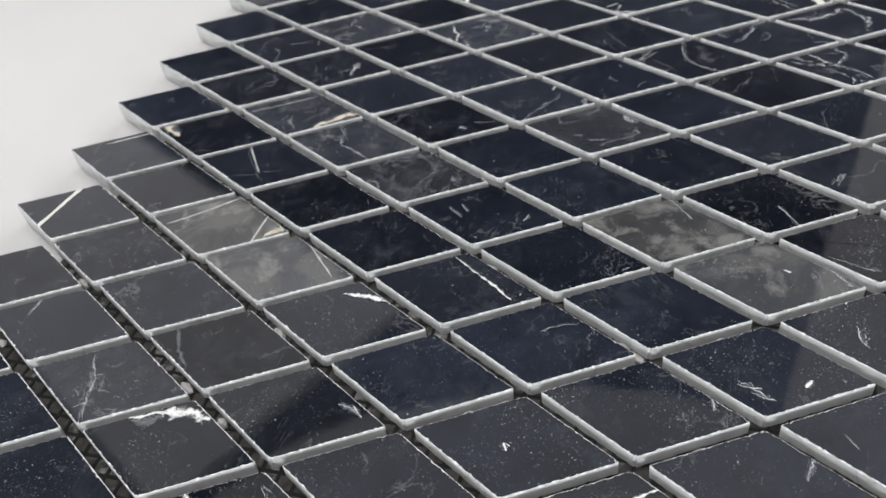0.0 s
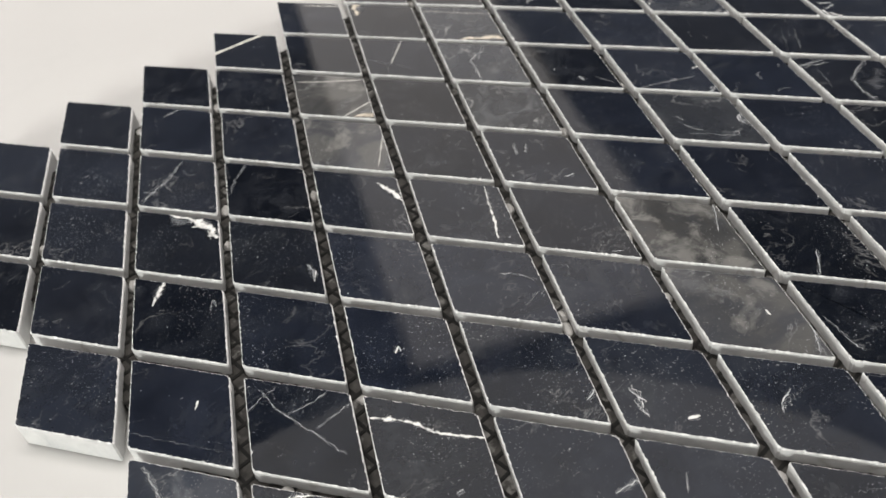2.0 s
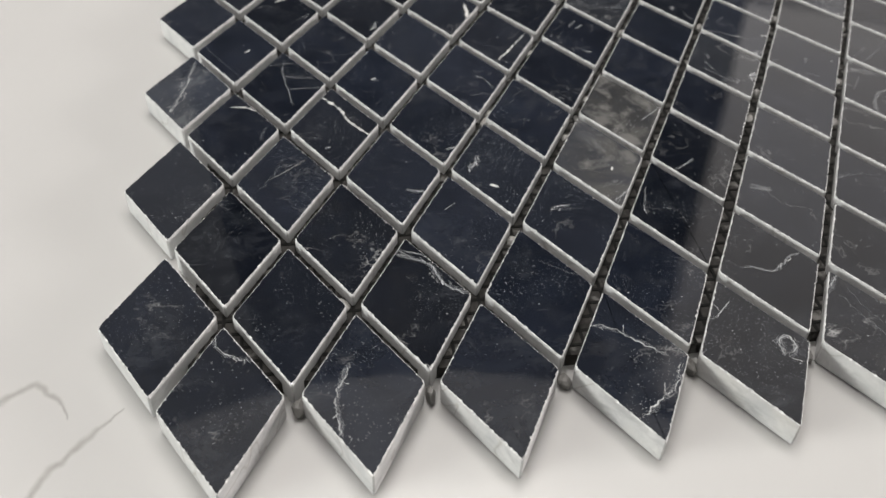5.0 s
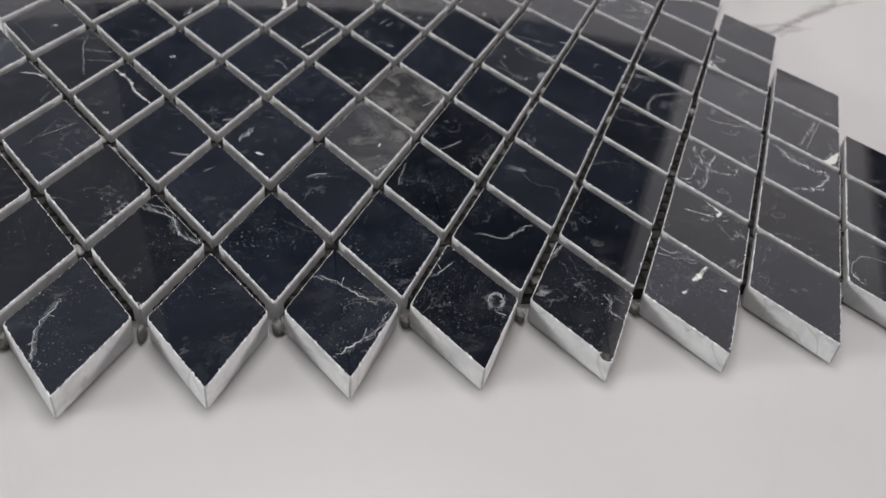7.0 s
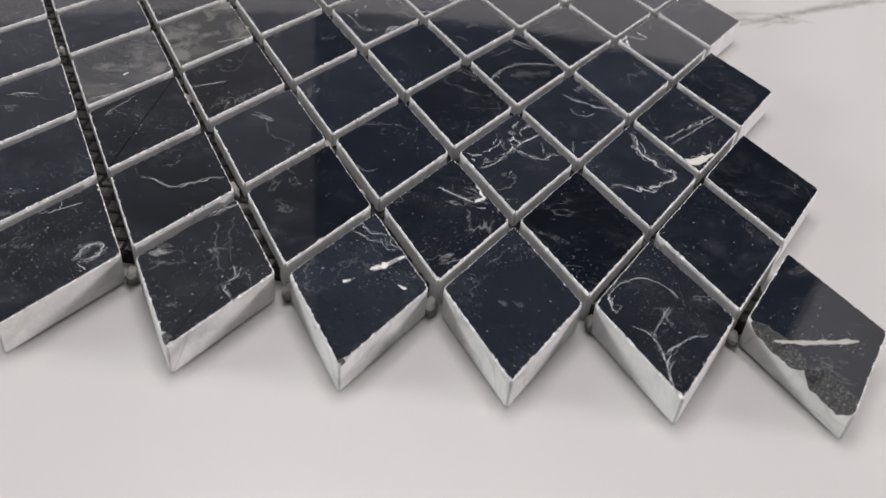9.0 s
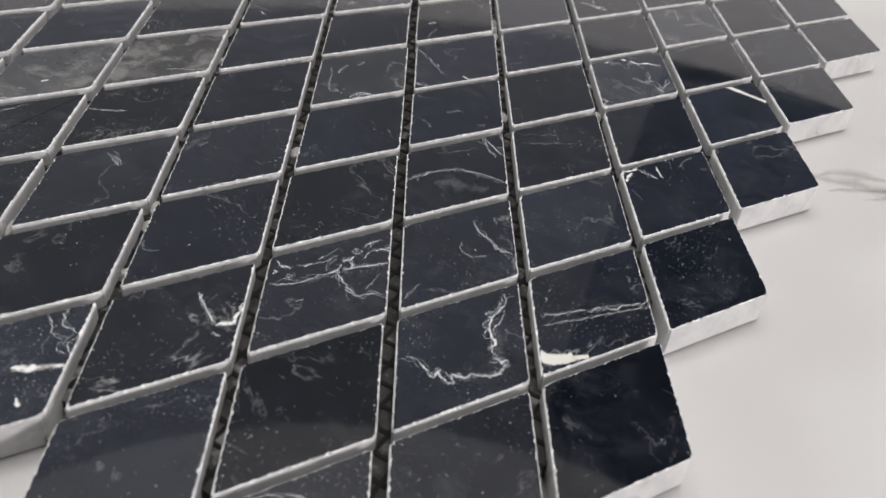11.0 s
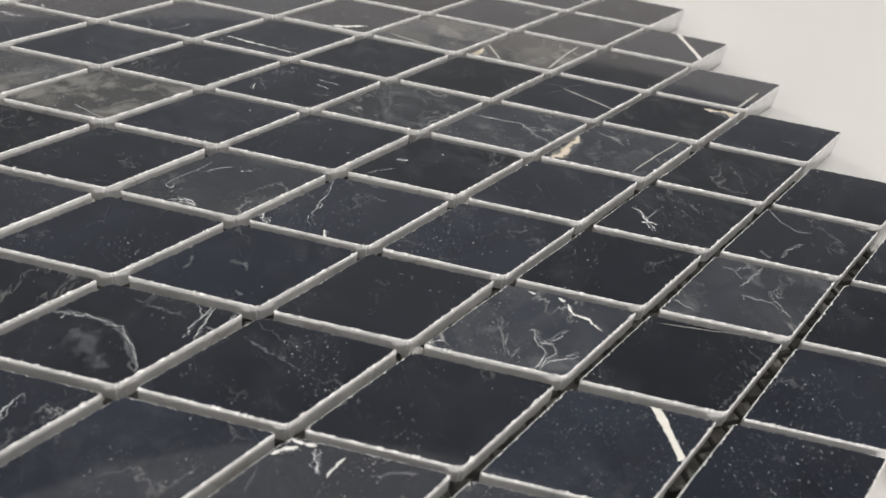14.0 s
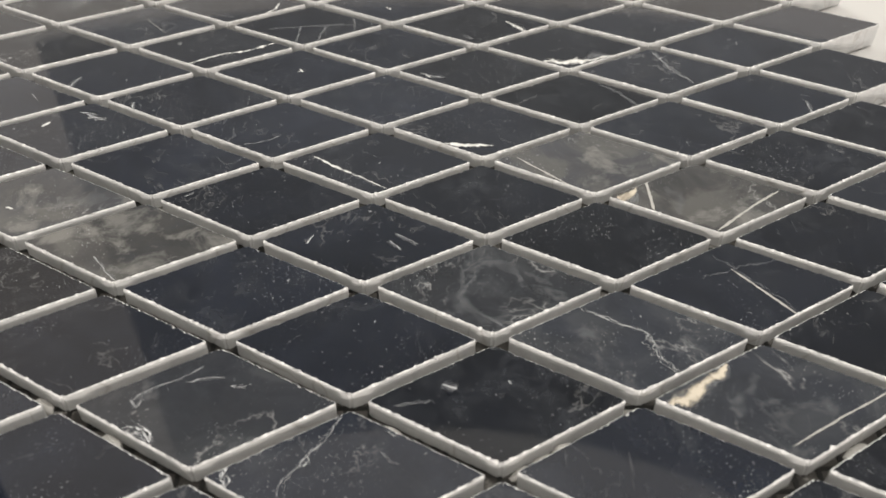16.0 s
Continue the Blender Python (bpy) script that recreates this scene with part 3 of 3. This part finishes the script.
mark(6, -6, 0.42, "hair", (-3.3, 14.6), (-0.8, 13.4), (0.1, 12.1), (2, 12.2), (2.8, 12.3), (3.6, 10.2), (4.6, 10), (6.2, 10.4))
mark(6, -6, 1.50, "line", (2.1, 3.1), (4.3, 5.3), (5.9, 7.2), (7.2, 8.4))
mark(11, -4, 0.90, "white", (-10, 2.9), (-8.9, 4.3))
mark(11, -4, 1.10, "white", (-6.9, 8.1), (-5.5, 8.7))
mark(11, -4, 0.95, "white", (-5, 9.1), (-3.3, 8.7), (-1.5, 9.3), (0, 11.1), (1.5, 11.4), (3.6, 12.3))
mark(11, -4, 0.40, "hair", (0.4, -1.5), (0.8, -0.4), (2.8, -1), (4.4, -0.7))
mark(11, -4, 0.40, "hair", (4.4, -0.7), (4, 1.6), (3, 3.6), (1.8, 6))
mark(11, -4, 0.70, "hair", (3.8, -0.9), (4.3, 0.7), (4.8, 1.8))
mark(11, -4, 0.45, "hair", (4.2, -1.2), (6.2, -0.7), (8.2, -2.4), (9.5, -4.7))
mark(11, -4, 0.45, "hair", (5.1, 1.6), (7.1, 0.9), (8.1, -1.6), (9.8, -3.9))
mark(11, -4, 0.45, "hair", (9.6, -3.4), (8.7, -0.2), (9.2, 3.2), (9.4, 4.3))
mark(11, -4, 0.32, "hair", (0.5, -5.5), (3.2, -7.4), (5.8, -7.1), (4.2, -5.1))
mark(11, -4, 0.50, "hair", (7.9, 2.4), (8.1, 4.2), (9, 4.6))
mark(11, -4, 0.90, "faint", (7.3, 4.9), (8.3, 5.2))
mark(11, -4, 0.50, "white", (-0.2, -20.7), (-0.5, -18.8), (-0.2, -17.4))
mark(11, -6, 1.70, "white", (-10.2, -3.7), (-10.4, -1.2), (-10.4, 0.5))
mark(11, -6, 1.00, "white", (-12.3, -0.2), (-11.2, 1.2), (-9.9, 3.2))
mark(11, -6, 0.80, "hair", (-9.6, 2.9), (-7.3, 2.6), (-4.8, 2.2))
mark(11, -6, 0.70, "white", (-6.9, 6.9), (-5.4, 4.9), (-3.9, 3.3))
mark(11, -6, 1.10, "faint", (-2, 10.3), (-1.8, 14.2), (-1.8, 16.7))
mark(11, -6, 0.50, "faint", (-8.2, -5.7), (-6, -7.6), (-4.5, -8.7))
mark(8, -8, 0.36, "hair", (-9.4, -0.2), (-9.6, 3.7), (-7.4, 6.9), (-3.5, 8.9), (1.2, 6.8), (3.2, 3.5))
mark(8, -8, 0.75, "hair", (-10.1, 3.2), (-9.9, 0.3), (-8.9, -2))
mark(8, -8, 0.42, "hair", (-6.6, -5.1), (-3.3, -7), (-1.9, -11.8), (-1.4, -18.7), (-1.9, -23.1))
mark(8, -8, 0.40, "hair", (-1.8, -11.5), (1.8, -8.1), (4.5, -6.3), (6.9, -5.3))
mark(8, -8, 0.30, "hair", (-3.3, -7), (-0.7, -1.9), (1.6, 1.6))
mark(8, -8, 0.28, "hair", (-1.4, -20.1), (-1.1, -12.9), (1.7, -8.5))
mark(9, -3, 0.34, "hair", (-12, -1.2), (-8.7, -3.1), (-5.4, -4.7), (-3.6, -6.3), (-1.8, -7.1), (0.3, -8.9), (3.7, -9.5))
mark(9, -3, 0.3, "hair", (-3.9, -6), (-1.9, -6.3), (-1.8, -7.1))
mark(9, -3, 0.9, "hair", (-2.1, -18.1), (-0.1, -18.4), (2, -17.8))
mark(9, -3, 0.7, "white", (5.9, -7.2), (7.2, -7.6), (8.2, -7.7))
mark(9, -3, 0.8, "faint", (-4.6, 5.6), (-2.7, 6.9), (-2.3, 8.3))
mark(9, -3, 0.4, "hair", (-8.6, 6.1), (-7.3, 7.7))
mark(8, -3, 0.28, "hair", (-0.9, -12.6), (-3.1, -10.1), (-5.7, -5.6), (-8.5, -2))
mark(8, -3, 0.45, "hair", (-1.2, -12.7), (0.4, -11.4), (-1.2, -10.8))
mark(8, -3, 0.35, "hair", (-4.9, -3.9), (-5.8, -0.5), (-5.7, 2))
mark(8, -3, 0.6, "hair", (-3.8, 3.3), (-3.4, 5.9))
mark(8, -3, 0.7, "hair", (4.7, -12.2), (5.2, -10.2), (6.1, -8.8), (7.5, -7.5), (5.8, -8.2), (4.6, -10.1))
mark(9, -4, 0.9, "faint", (-1.4, -3.1), (0.1, -1.6), (2.1, 0))
mark(9, -4, 0.7, "faint", (7.4, -3.5), (8.9, -2))
mark(9, -4, 0.8, "faint", (-1, -11.9), (-2.2, -10.5), (-4.1, -10))
mark(11, -2, 0.95, "hair", (-4.8, -9.1), (-2, -8.3), (0.8, -8.5), (4.5, -8.5))
mark(11, -2, 0.9, "white", (0.8, -10), (1.3, -8.2), (2.5, -7))
mark(11, -2, 0.35, "hair", (0.2, -8.5), (-1.6, -5.6), (-3, -2.9))
mark(11, -2, 0.5, "faint", (-1.8, 1.6), (0.3, 2.9))
mark(11, -2, 0.5, "faint", (-3.5, 5.1), (-1, 6))
mark(12, -2, 0.4, "hair", (-11.8, 0), (-7, -0.2), (-3.7, 1.3), (-2.3, 3.7))
mark(12, -2, 0.36, "hair", (5.1, -9.4), (2.3, -5), (1.3, -0.3))
mark(12, -2, 1.2, "faint", (4.4, -11.9), (1.4, -12.4))
mark(10, -1, 4.4, "cream", (1.6, -20.2), (-0.6, -16), (-4.2, -11.4), (-7.8, -7.6))
mark(10, -1, 0.5, "line", (9.8, -1.7), (3.7, 8.7), (-2.5, 19.6))
mark(10, -1, 3.0, "haze", (4.4, -9.1), (-1, -6.4), (-5.7, -3.3))
mark(9, -2, 0.3, "hair", (1.3, -17.1), (0.6, -13.7), (0.3, -10.3))
mark(9, -2, 2.2, "pale", (-3.6, -9.1), (-2.4, -6.7))
mark(3, 2, 0.3, "hair", (0.1, 16), (-0.1, 8.3), (0.8, -0.4), (2.9, -11.4))
mark(3, 2, 0.3, "hair", (-5, 12.7), (-1.1, 13.7), (4.1, 13.7))
mark(3, 2, 0.28, "hair", (1.9, -2), (6.4, -2), (11.3, -2.2))
mark(3, 2, 0.28, "hair", (0.2, 5.7), (5.9, 4.3), (10.6, 4))
mark(3, 3, 0.8, "white", (2.3, -2.5), (4.2, -0.8))
mark(3, 3, 0.3, "faint", (-10.6, 3.2), (-4.4, -7.9), (1.7, -17.9))
mark(4, 3, 0.4, "hair", (6.7, -3.7), (9.1, -1.6), (8.2, -4))
mark(5, 2, 1.1, "pale", (3.7, -9.1), (3.1, -12.2), (1.6, -15.1))
mark(4, 1, 1.2, "white", (-1.8, 1.1), (0.1, 2.1))
mark(4, 1, 0.6, "hair", (0.1, 2.1), (-0.6, 0.5))
mark(4, 0, 1.1, "pale", (1.4, -14.3), (4.9, -13.9))
mark(4, -1, 0.75, "hair", (-5, 5.7), (-5.1, 3.1), (-5.6, 0.6))
mark(4, -1, 0.9, "hair", (-5.1, 3.1), (-7.6, -0.4), (-8, -2.1))
mark(4, -1, 1.2, "white", (-3.6, -7.8), (-1.4, -9.2))
mark(4, -2, 0.6, "hair", (-5, 3.6), (-1.8, 5), (1.3, 5.3))
mark(4, -2, 0.4, "faint", (-0.5, 4.3), (4.4, 3.8))
mark(5, -1, 0.35, "faint", (-4.3, 16.8), (-1.2, 16.8), (0.8, 15), (-0.6, 12.4), (-3.2, 10.8))
mark(5, 0, 0.26, "hair", (3.1, 0.7), (5.4, -2.7), (6.9, -7.7))
mark(5, 0, 0.9, "faint", (-0.8, -11), (3.3, -10.9), (7.7, -11.3))
mark(6, -3, 0.5, "hair", (-1, -2.3), (-4.9, -4.9), (-8.9, -7.4))
mark(5, -2, 0.6, "hair", (8, -10.5), (3.5, -14.8), (-1.1, -18.6))
mark(5, -3, 0.28, "hair", (-5.5, 10.6), (-7.6, 5.1), (-8.7, -0.9))
mark(3, 0, 1.0, "pale", (2.2, -7.8), (5, -8.2), (7.7, -9.4))
mark(9, 2, 1.8, "stripe", (-9.3, 7.8), (10.6, 5.0))
mark(10, 0, 3.65, "cream", (2.4, 22.9), (-0.4, 16.7), (-2.9, 11.6))
mark(5, 3, 4.6, "white", (5.6, 14.1), (9, 5.1), (9.2, -6.7))
mark(6, 3, 0.69, "pale", (6.8, 8), (-2.2, 3.1), (-11.7, 0.2))
mark(6, 2, 1.57, "faint", (3.9, 15.5), (-3, 11.3), (-8, 6.9))
mark(8, 1, 2.63, "cream", (-3.3, -14.9), (-0.1, -17.7), (1.8, -20.3))
mark(6, 0, 0.89, "white", (10.5, 2.9), (3.5, -7), (-2.3, -14.7))
mark(6, 1, 1.56, "white", (7.9, 2.5), (8, -3.2), (7.3, -9.4))
mark(7, 1, 0.79, "line", (12.1, -3.1), (4.4, -10.5), (-1.3, -16.1))
mark(3, 1, 1.11, "white", (-2.9, 16.2), (2.1, 8.8), (4.2, 2.5), (9.6, -5.5))
mark(4, 3, 1.55, "white", (5, 14.3), (1.2, 11.7), (-2.1, 8.8))
mark(2, 3, 1.00, "pale", (1, 17.7), (0.5, 10.3), (-1.6, -0.7), (-4.4, -12.9))
mark(2, 2, 0.77, "white", (-1.2, 13.7), (3.6, 12.7), (6.9, 10.1))
mark(2, 2, 1.16, "faint", (9.2, 1.7), (8.2, -1.5), (8.2, -5.3))
mark(2, -1, 1.02, "pale", (-3.5, 15.9), (4.1, 11.7), (7.1, 4.2), (12.1, 0.3))
mark(2, -1, 0.82, "pale", (-2.6, 17.2), (6.7, 12.9), (12.6, 3.9))
mark(0, 0, 0.71, "pale", (-2.4, 20), (-0.5, 14.1), (6.2, 10.5))
mark(1, -1, 0.86, "pale", (-2.6, 7.2), (-5.7, -2.6), (-5.2, -11.9))
mark(3, -3, 0.75, "pale", (-8, 12.6), (0.5, 7.6), (7.9, 0.6))
mark(3, -3, 0.75, "pale", (10.5, -2.1), (4.8, -9.4), (-3.2, -15.5))
mark(4, -4, 0.85, "pale", (5.4, -3.3), (6, 1.1), (8.3, 2.2), (9.1, -0.9), (6.4, -3.8))
mark(9, -9, 1.7, "line", (-10.1, -5.6), (-2.5, -5), (6.6, -3.3))
mark(10, -7, 3.4, "stripe", (-2.6, -17.6), (-0.2, -17), (2.6, -14.6))
mark(10, -7, 1.3, "stripe", (2.4, -14.6), (4.6, -12.6))
mark(10, -7, 0.39, "pale", (-5.1, -10.2), (2.1, -1.6), (9.9, 7.1))
mark(10, -7, 0.52, "pale", (-6.5, -8.4), (0.7, -0.7), (9.5, 7.6))
mark(9, -5, 0.98, "faint", (-7.3, -10.1), (-4.6, -3.5), (0.3, 1.2), (7, 2.6), (11.6, 2.9))
mark(12, -5, 1.9, "stripe", (-6.1, 12.7), (0.2, 12), (6, 11))
mark(9, -5, 0.62, "pale", (-2.5, 17.1), (4.9, 12.7))
mark(9, -5, 0.50, "pale", (4, 10.9), (0.6, 13.6), (-3.2, 16.5))
mark(9, -5, 0.44, "faint", (-7.8, 3.7), (-0.8, 12.2))
mark(10, -5, 0.42, "faint", (-11.4, -0.8), (-3.7, 4.6))
mark(8, 1, 4.12, "cream", (0.5, -19.7), (-0.5, -16.8))
mark(8, 1, 1.1, "line", (-5.8, -12.5), (5, -12.6))
mark(8, 1, 1.0, "line", (11.9, -0.7), (4.4, 7.6), (-2.2, 15.9))
mark(8, 1, 5.0, "haze", (-4.0, -9.0), (2.0, -6.0), (6.0, -8.0))
mark(8, -1, 4.6, "haze", (-5.9, -5.7), (3.8, -5.5), (8.4, -2), (8.4, 6.3))
mark(9, -1, 0.63, "pale", (-8, -8.1), (-4, -1.4), (-1.4, 3.2), (5.5, 5.5), (8.7, 7.4))
mark(9, 0, 0.56, "faint", (-9, -3.5), (7.2, 8.3))
mark(9, 0, 0.54, "faint", (-2.3, -7.2), (-6.4, 4.7), (-8.1, 13))
mark(10, -4, 0.52, "faint", (11.1, 6.4), (6.6, 10.9))
mark(6, -1, 0.53, "pale", (-2.4, -14.7), (-1.1, -16.6))
mark(6, -2, 0.51, "pale", (4.8, -6), (14.1, 2))
mark(2, 1, 0.48, "faint", (-6.3, -3.1), (-0.2, 9.6))
mark(7, 3, 0.58, "pale", (0.9, 9.8), (7.4, 9.1), (11, 6.4))
mark(10, 1, 1.10, "line", (4.2, 10.3), (10.1, 0.9), (14, -5.5))
mark(9, 0, 0.76, "line", (9.2, 8.7), (-4.7, -1))
mark(5, 2, 0.84, "white", (3.7, -12.7), (1.1, -15.7))
mark(8, -1, 0.91, "faint", (11.6, 2.9), (4, -5.6), (-4.6, -2.3))
mark(3, -2, 0.52, "faint", (1.8, 9.3), (10.8, 3.1))
mark(4, -4, 0.46, "pale", (-9.5, 11.7), (-5.6, 10), (0.1, 14.2))
mark(7, -1, 0.44, "pale", (-2.3, 5.4), (1.4, 10.1))
mark(9, -5, 5.5, "haze", (-2.0, -6.5), (4.0, -3.5), (8.5, -1.0))
mark(9, -5, 0.55, "pale", (-7.3, -10.1), (-4.6, -3.5), (0.3, 1.2), (7, 2.6), (11.6, 2.9))
mark(8, -1, 4.5, "haze", (-6.5, -4.0), (-6.0, 3.0), (0.0, 7.5))
mark(6, -6, 0.51, "pale", (-2.4, 17.5), (-0, 15.1), (3.2, 14.2), (4.1, 11.6), (7.3, 11.4))
mark(6, -6, 1.56, "white", (1.6, 3.4), (4.4, 5.4), (9, 9.5))
mark(6, -6, 1.06, "white", (-2.9, -0.7), (-1.4, -0.1))
mark(6, -6, 1.23, "white", (7.1, -0.1), (8.8, -1))
mark(6, -6, 0.33, "faint", (0.4, 13.1), (1.8, 9.1), (3.5, 7.3))
mark(5, -5, 0.80, "pale", (-5.2, 13.4), (-2, 16.6), (1.3, 19.5))
mark(5, -5, 0.48, "faint", (-2, 13.6), (-0.2, 7.7), (1.5, 2.2), (3.8, -1.4))
mark(5, -5, 0.45, "pale", (5.1, 0.5), (6.2, -2.2), (5.1, -4.9), (6.5, -7.4), (7.7, -8.2))
mark(5, -5, 0.73, "faint", (5.5, -3.1), (8, -1.2), (9.7, -3.8))
mark(5, -5, 0.50, "pale", (3.8, 18), (6.3, 15), (7.4, 11), (5.7, 9.9))
mark(5, -5, 0.33, "faint", (1.2, 15.8), (2.3, 7.8), (4.5, 2.3))
mark(5, -4, 0.51, "pale", (-6.8, 1.1), (-3.4, 0.2), (0.5, -1.7), (3.7, 0.7), (7, 3.1), (9.7, 3.9))
mark(6, -4, 0.40, "pale", (-6, 7.1), (-3.8, 6.5), (-0.4, 4.8), (-1.6, 6.6), (-5.3, 8.3))
mark(7, -5, 0.41, "faint", (-10.8, 5.4), (-4.5, 8.7), (4.6, 8))
mark(7, -5, 0.38, "faint", (-12.4, -5.1), (-9, -8.6), (-5.1, -12))
mark(7, -5, 1.13, "faint", (-7, -9.7), (-3.7, -11.9), (-2, -10.1))
mark(12, -3, 0.39, "pale", (-9, -0.8), (-7.7, 2), (-8, 5), (-10.5, 6.4), (-11.8, 5.3))
mark(12, -3, 0.38, "pale", (-2.6, -0.7), (-5.2, 4.1), (-8, 9.2))
mark(12, -3, 0.24, "faint", (-3.2, -19), (-2.9, -13.7), (-2.6, -7.3))
mark(12, -3, 0.36, "pale", (-2.3, -17.2), (-0.2, -16), (1.2, -14.5))
mark(12, -3, 0.37, "pale", (-0.7, -1.7), (1.5, 0.5), (3.8, 3.1), (6.4, 3.3), (8.3, 3.9))
mark(12, -3, 1.75, "haze", (-6.3, -10), (-4.7, -8))
mark(12, -3, 0.27, "faint", (-8.7, 10.1), (-4.9, 11.5))
mark(12, -4, 0.22, "line", (-10.3, 0.2), (-7, 7.8), (-3.7, 15.5))
mark(3, -1, 0.34, "pale", (-3.3, 7.2), (0.2, 9.6))
mark(2, 1, 0.23, "line", (-3.9, 0.9), (1.2, 5), (5.9, 9.1))
mark(2, 1, 0.35, "faint", (-2.5, 5.9), (2, 6.8))
mark(5, -2, 1.14, "white", (2.9, -3.6), (2.2, -5.2))
mark(3, 1, 0.77, "pale", (-3.2, -10), (-1.6, -10.5))
mark(5, -2, 6.28, "haze", (-0.5, 16.2), (0.1, 9), (4, 4.1))
mark(9, -5, 0.74, "pale", (-0.9, 21), (4.2, 17.3), (9.2, 11.7))
mark(10, -5, 0.53, "faint", (2.1, 4.8), (-7.4, -3.1))
mark(7, -1, 0.82, "pale", (3.1, 6.9), (-0, 4.3))
mark(7, -1, 0.57, "pale", (-1.7, -11.2), (1.3, -12.2))



# ---- grey veins in the table ----
def table_vein(width, *points):
    """A soft grey vein in the polished table: width and points in millimetres."""
    rng = random.Random(int(points[0][0] * 3 + points[0][1]))
    pts = [Vector((x / 1000, y / 1000)) for x, y in points]
    line = []
    for a, b in zip(pts, pts[1:]):
        n = max(4, int((b - a).length / 0.0008))
        line += [a.lerp(b, i / n) for i in range(n)]
    shift = rng.uniform(0, 99)
    bm = bmesh.new()
    uv = bm.loops.layers.uv.new("UVMap")
    rows = []
    for i, pt in enumerate(line):
        a, b = line[max(0, i - 3)], line[min(len(line) - 1, i + 3)]
        d = (b - a).normalized()
        across = Vector((-d.y, d.x))
        off = 0.0012 * noise.noise((i * 0.1, shift, 0)) + 0.0006 * noise.noise((i * 0.35, shift, 4))
        u = i / (len(line) - 1)
        w = width / 280 * (0.5 + 1.4 * abs(noise.noise((i * 0.07, shift, 9)))) * min(1, 0.15 + 3 * min(u, 1 - u))
        c = pt + across * off
        rows.append([bm.verts.new((*e, 0.00002)) for e in (c - across * w / 2, c + across * w / 2)])
    for i in range(len(rows) - 1):
        f = bm.faces.new((rows[i][0], rows[i][1], rows[i + 1][1], rows[i + 1][0]))
        for loop, c in zip(f.loops, ((i, 0), (i, 1), (i + 1, 1), (i + 1, 0))):
            loop[uv].uv = c
    bm.normal_update()
    for f in bm.faces:
        if f.normal.z < 0:
            f.normal_flip()
    part("vein", bm, TABLE_VEIN, table)


for wide, *points in (
    (1.8, (-70, -6), (-53, 1), (-47, 10), (-40, 14), (-34, 9), (-31, 3)),
    (1.8, (-60, -40), (-47, -28), (-40, -25), (-37, -16), (-33, -9), (-20, 6)),
    (2.0, (262, 157), (269, 167), (275, 170), (284, 172), (300, 168)),
    (1.6, (278, 158), (285, 165), (296, 168)),
    (3.5, (263, 160), (283, 166), (303, 182), (320, 193), (345, 200)),
    (3.0, (270, 157), (295, 176), (325, 194), (340, 230)),
    (1.4, (-80, 30), (-70, 18), (-56, 12), (-48, 9)),
):
    table_vein(wide, *points)
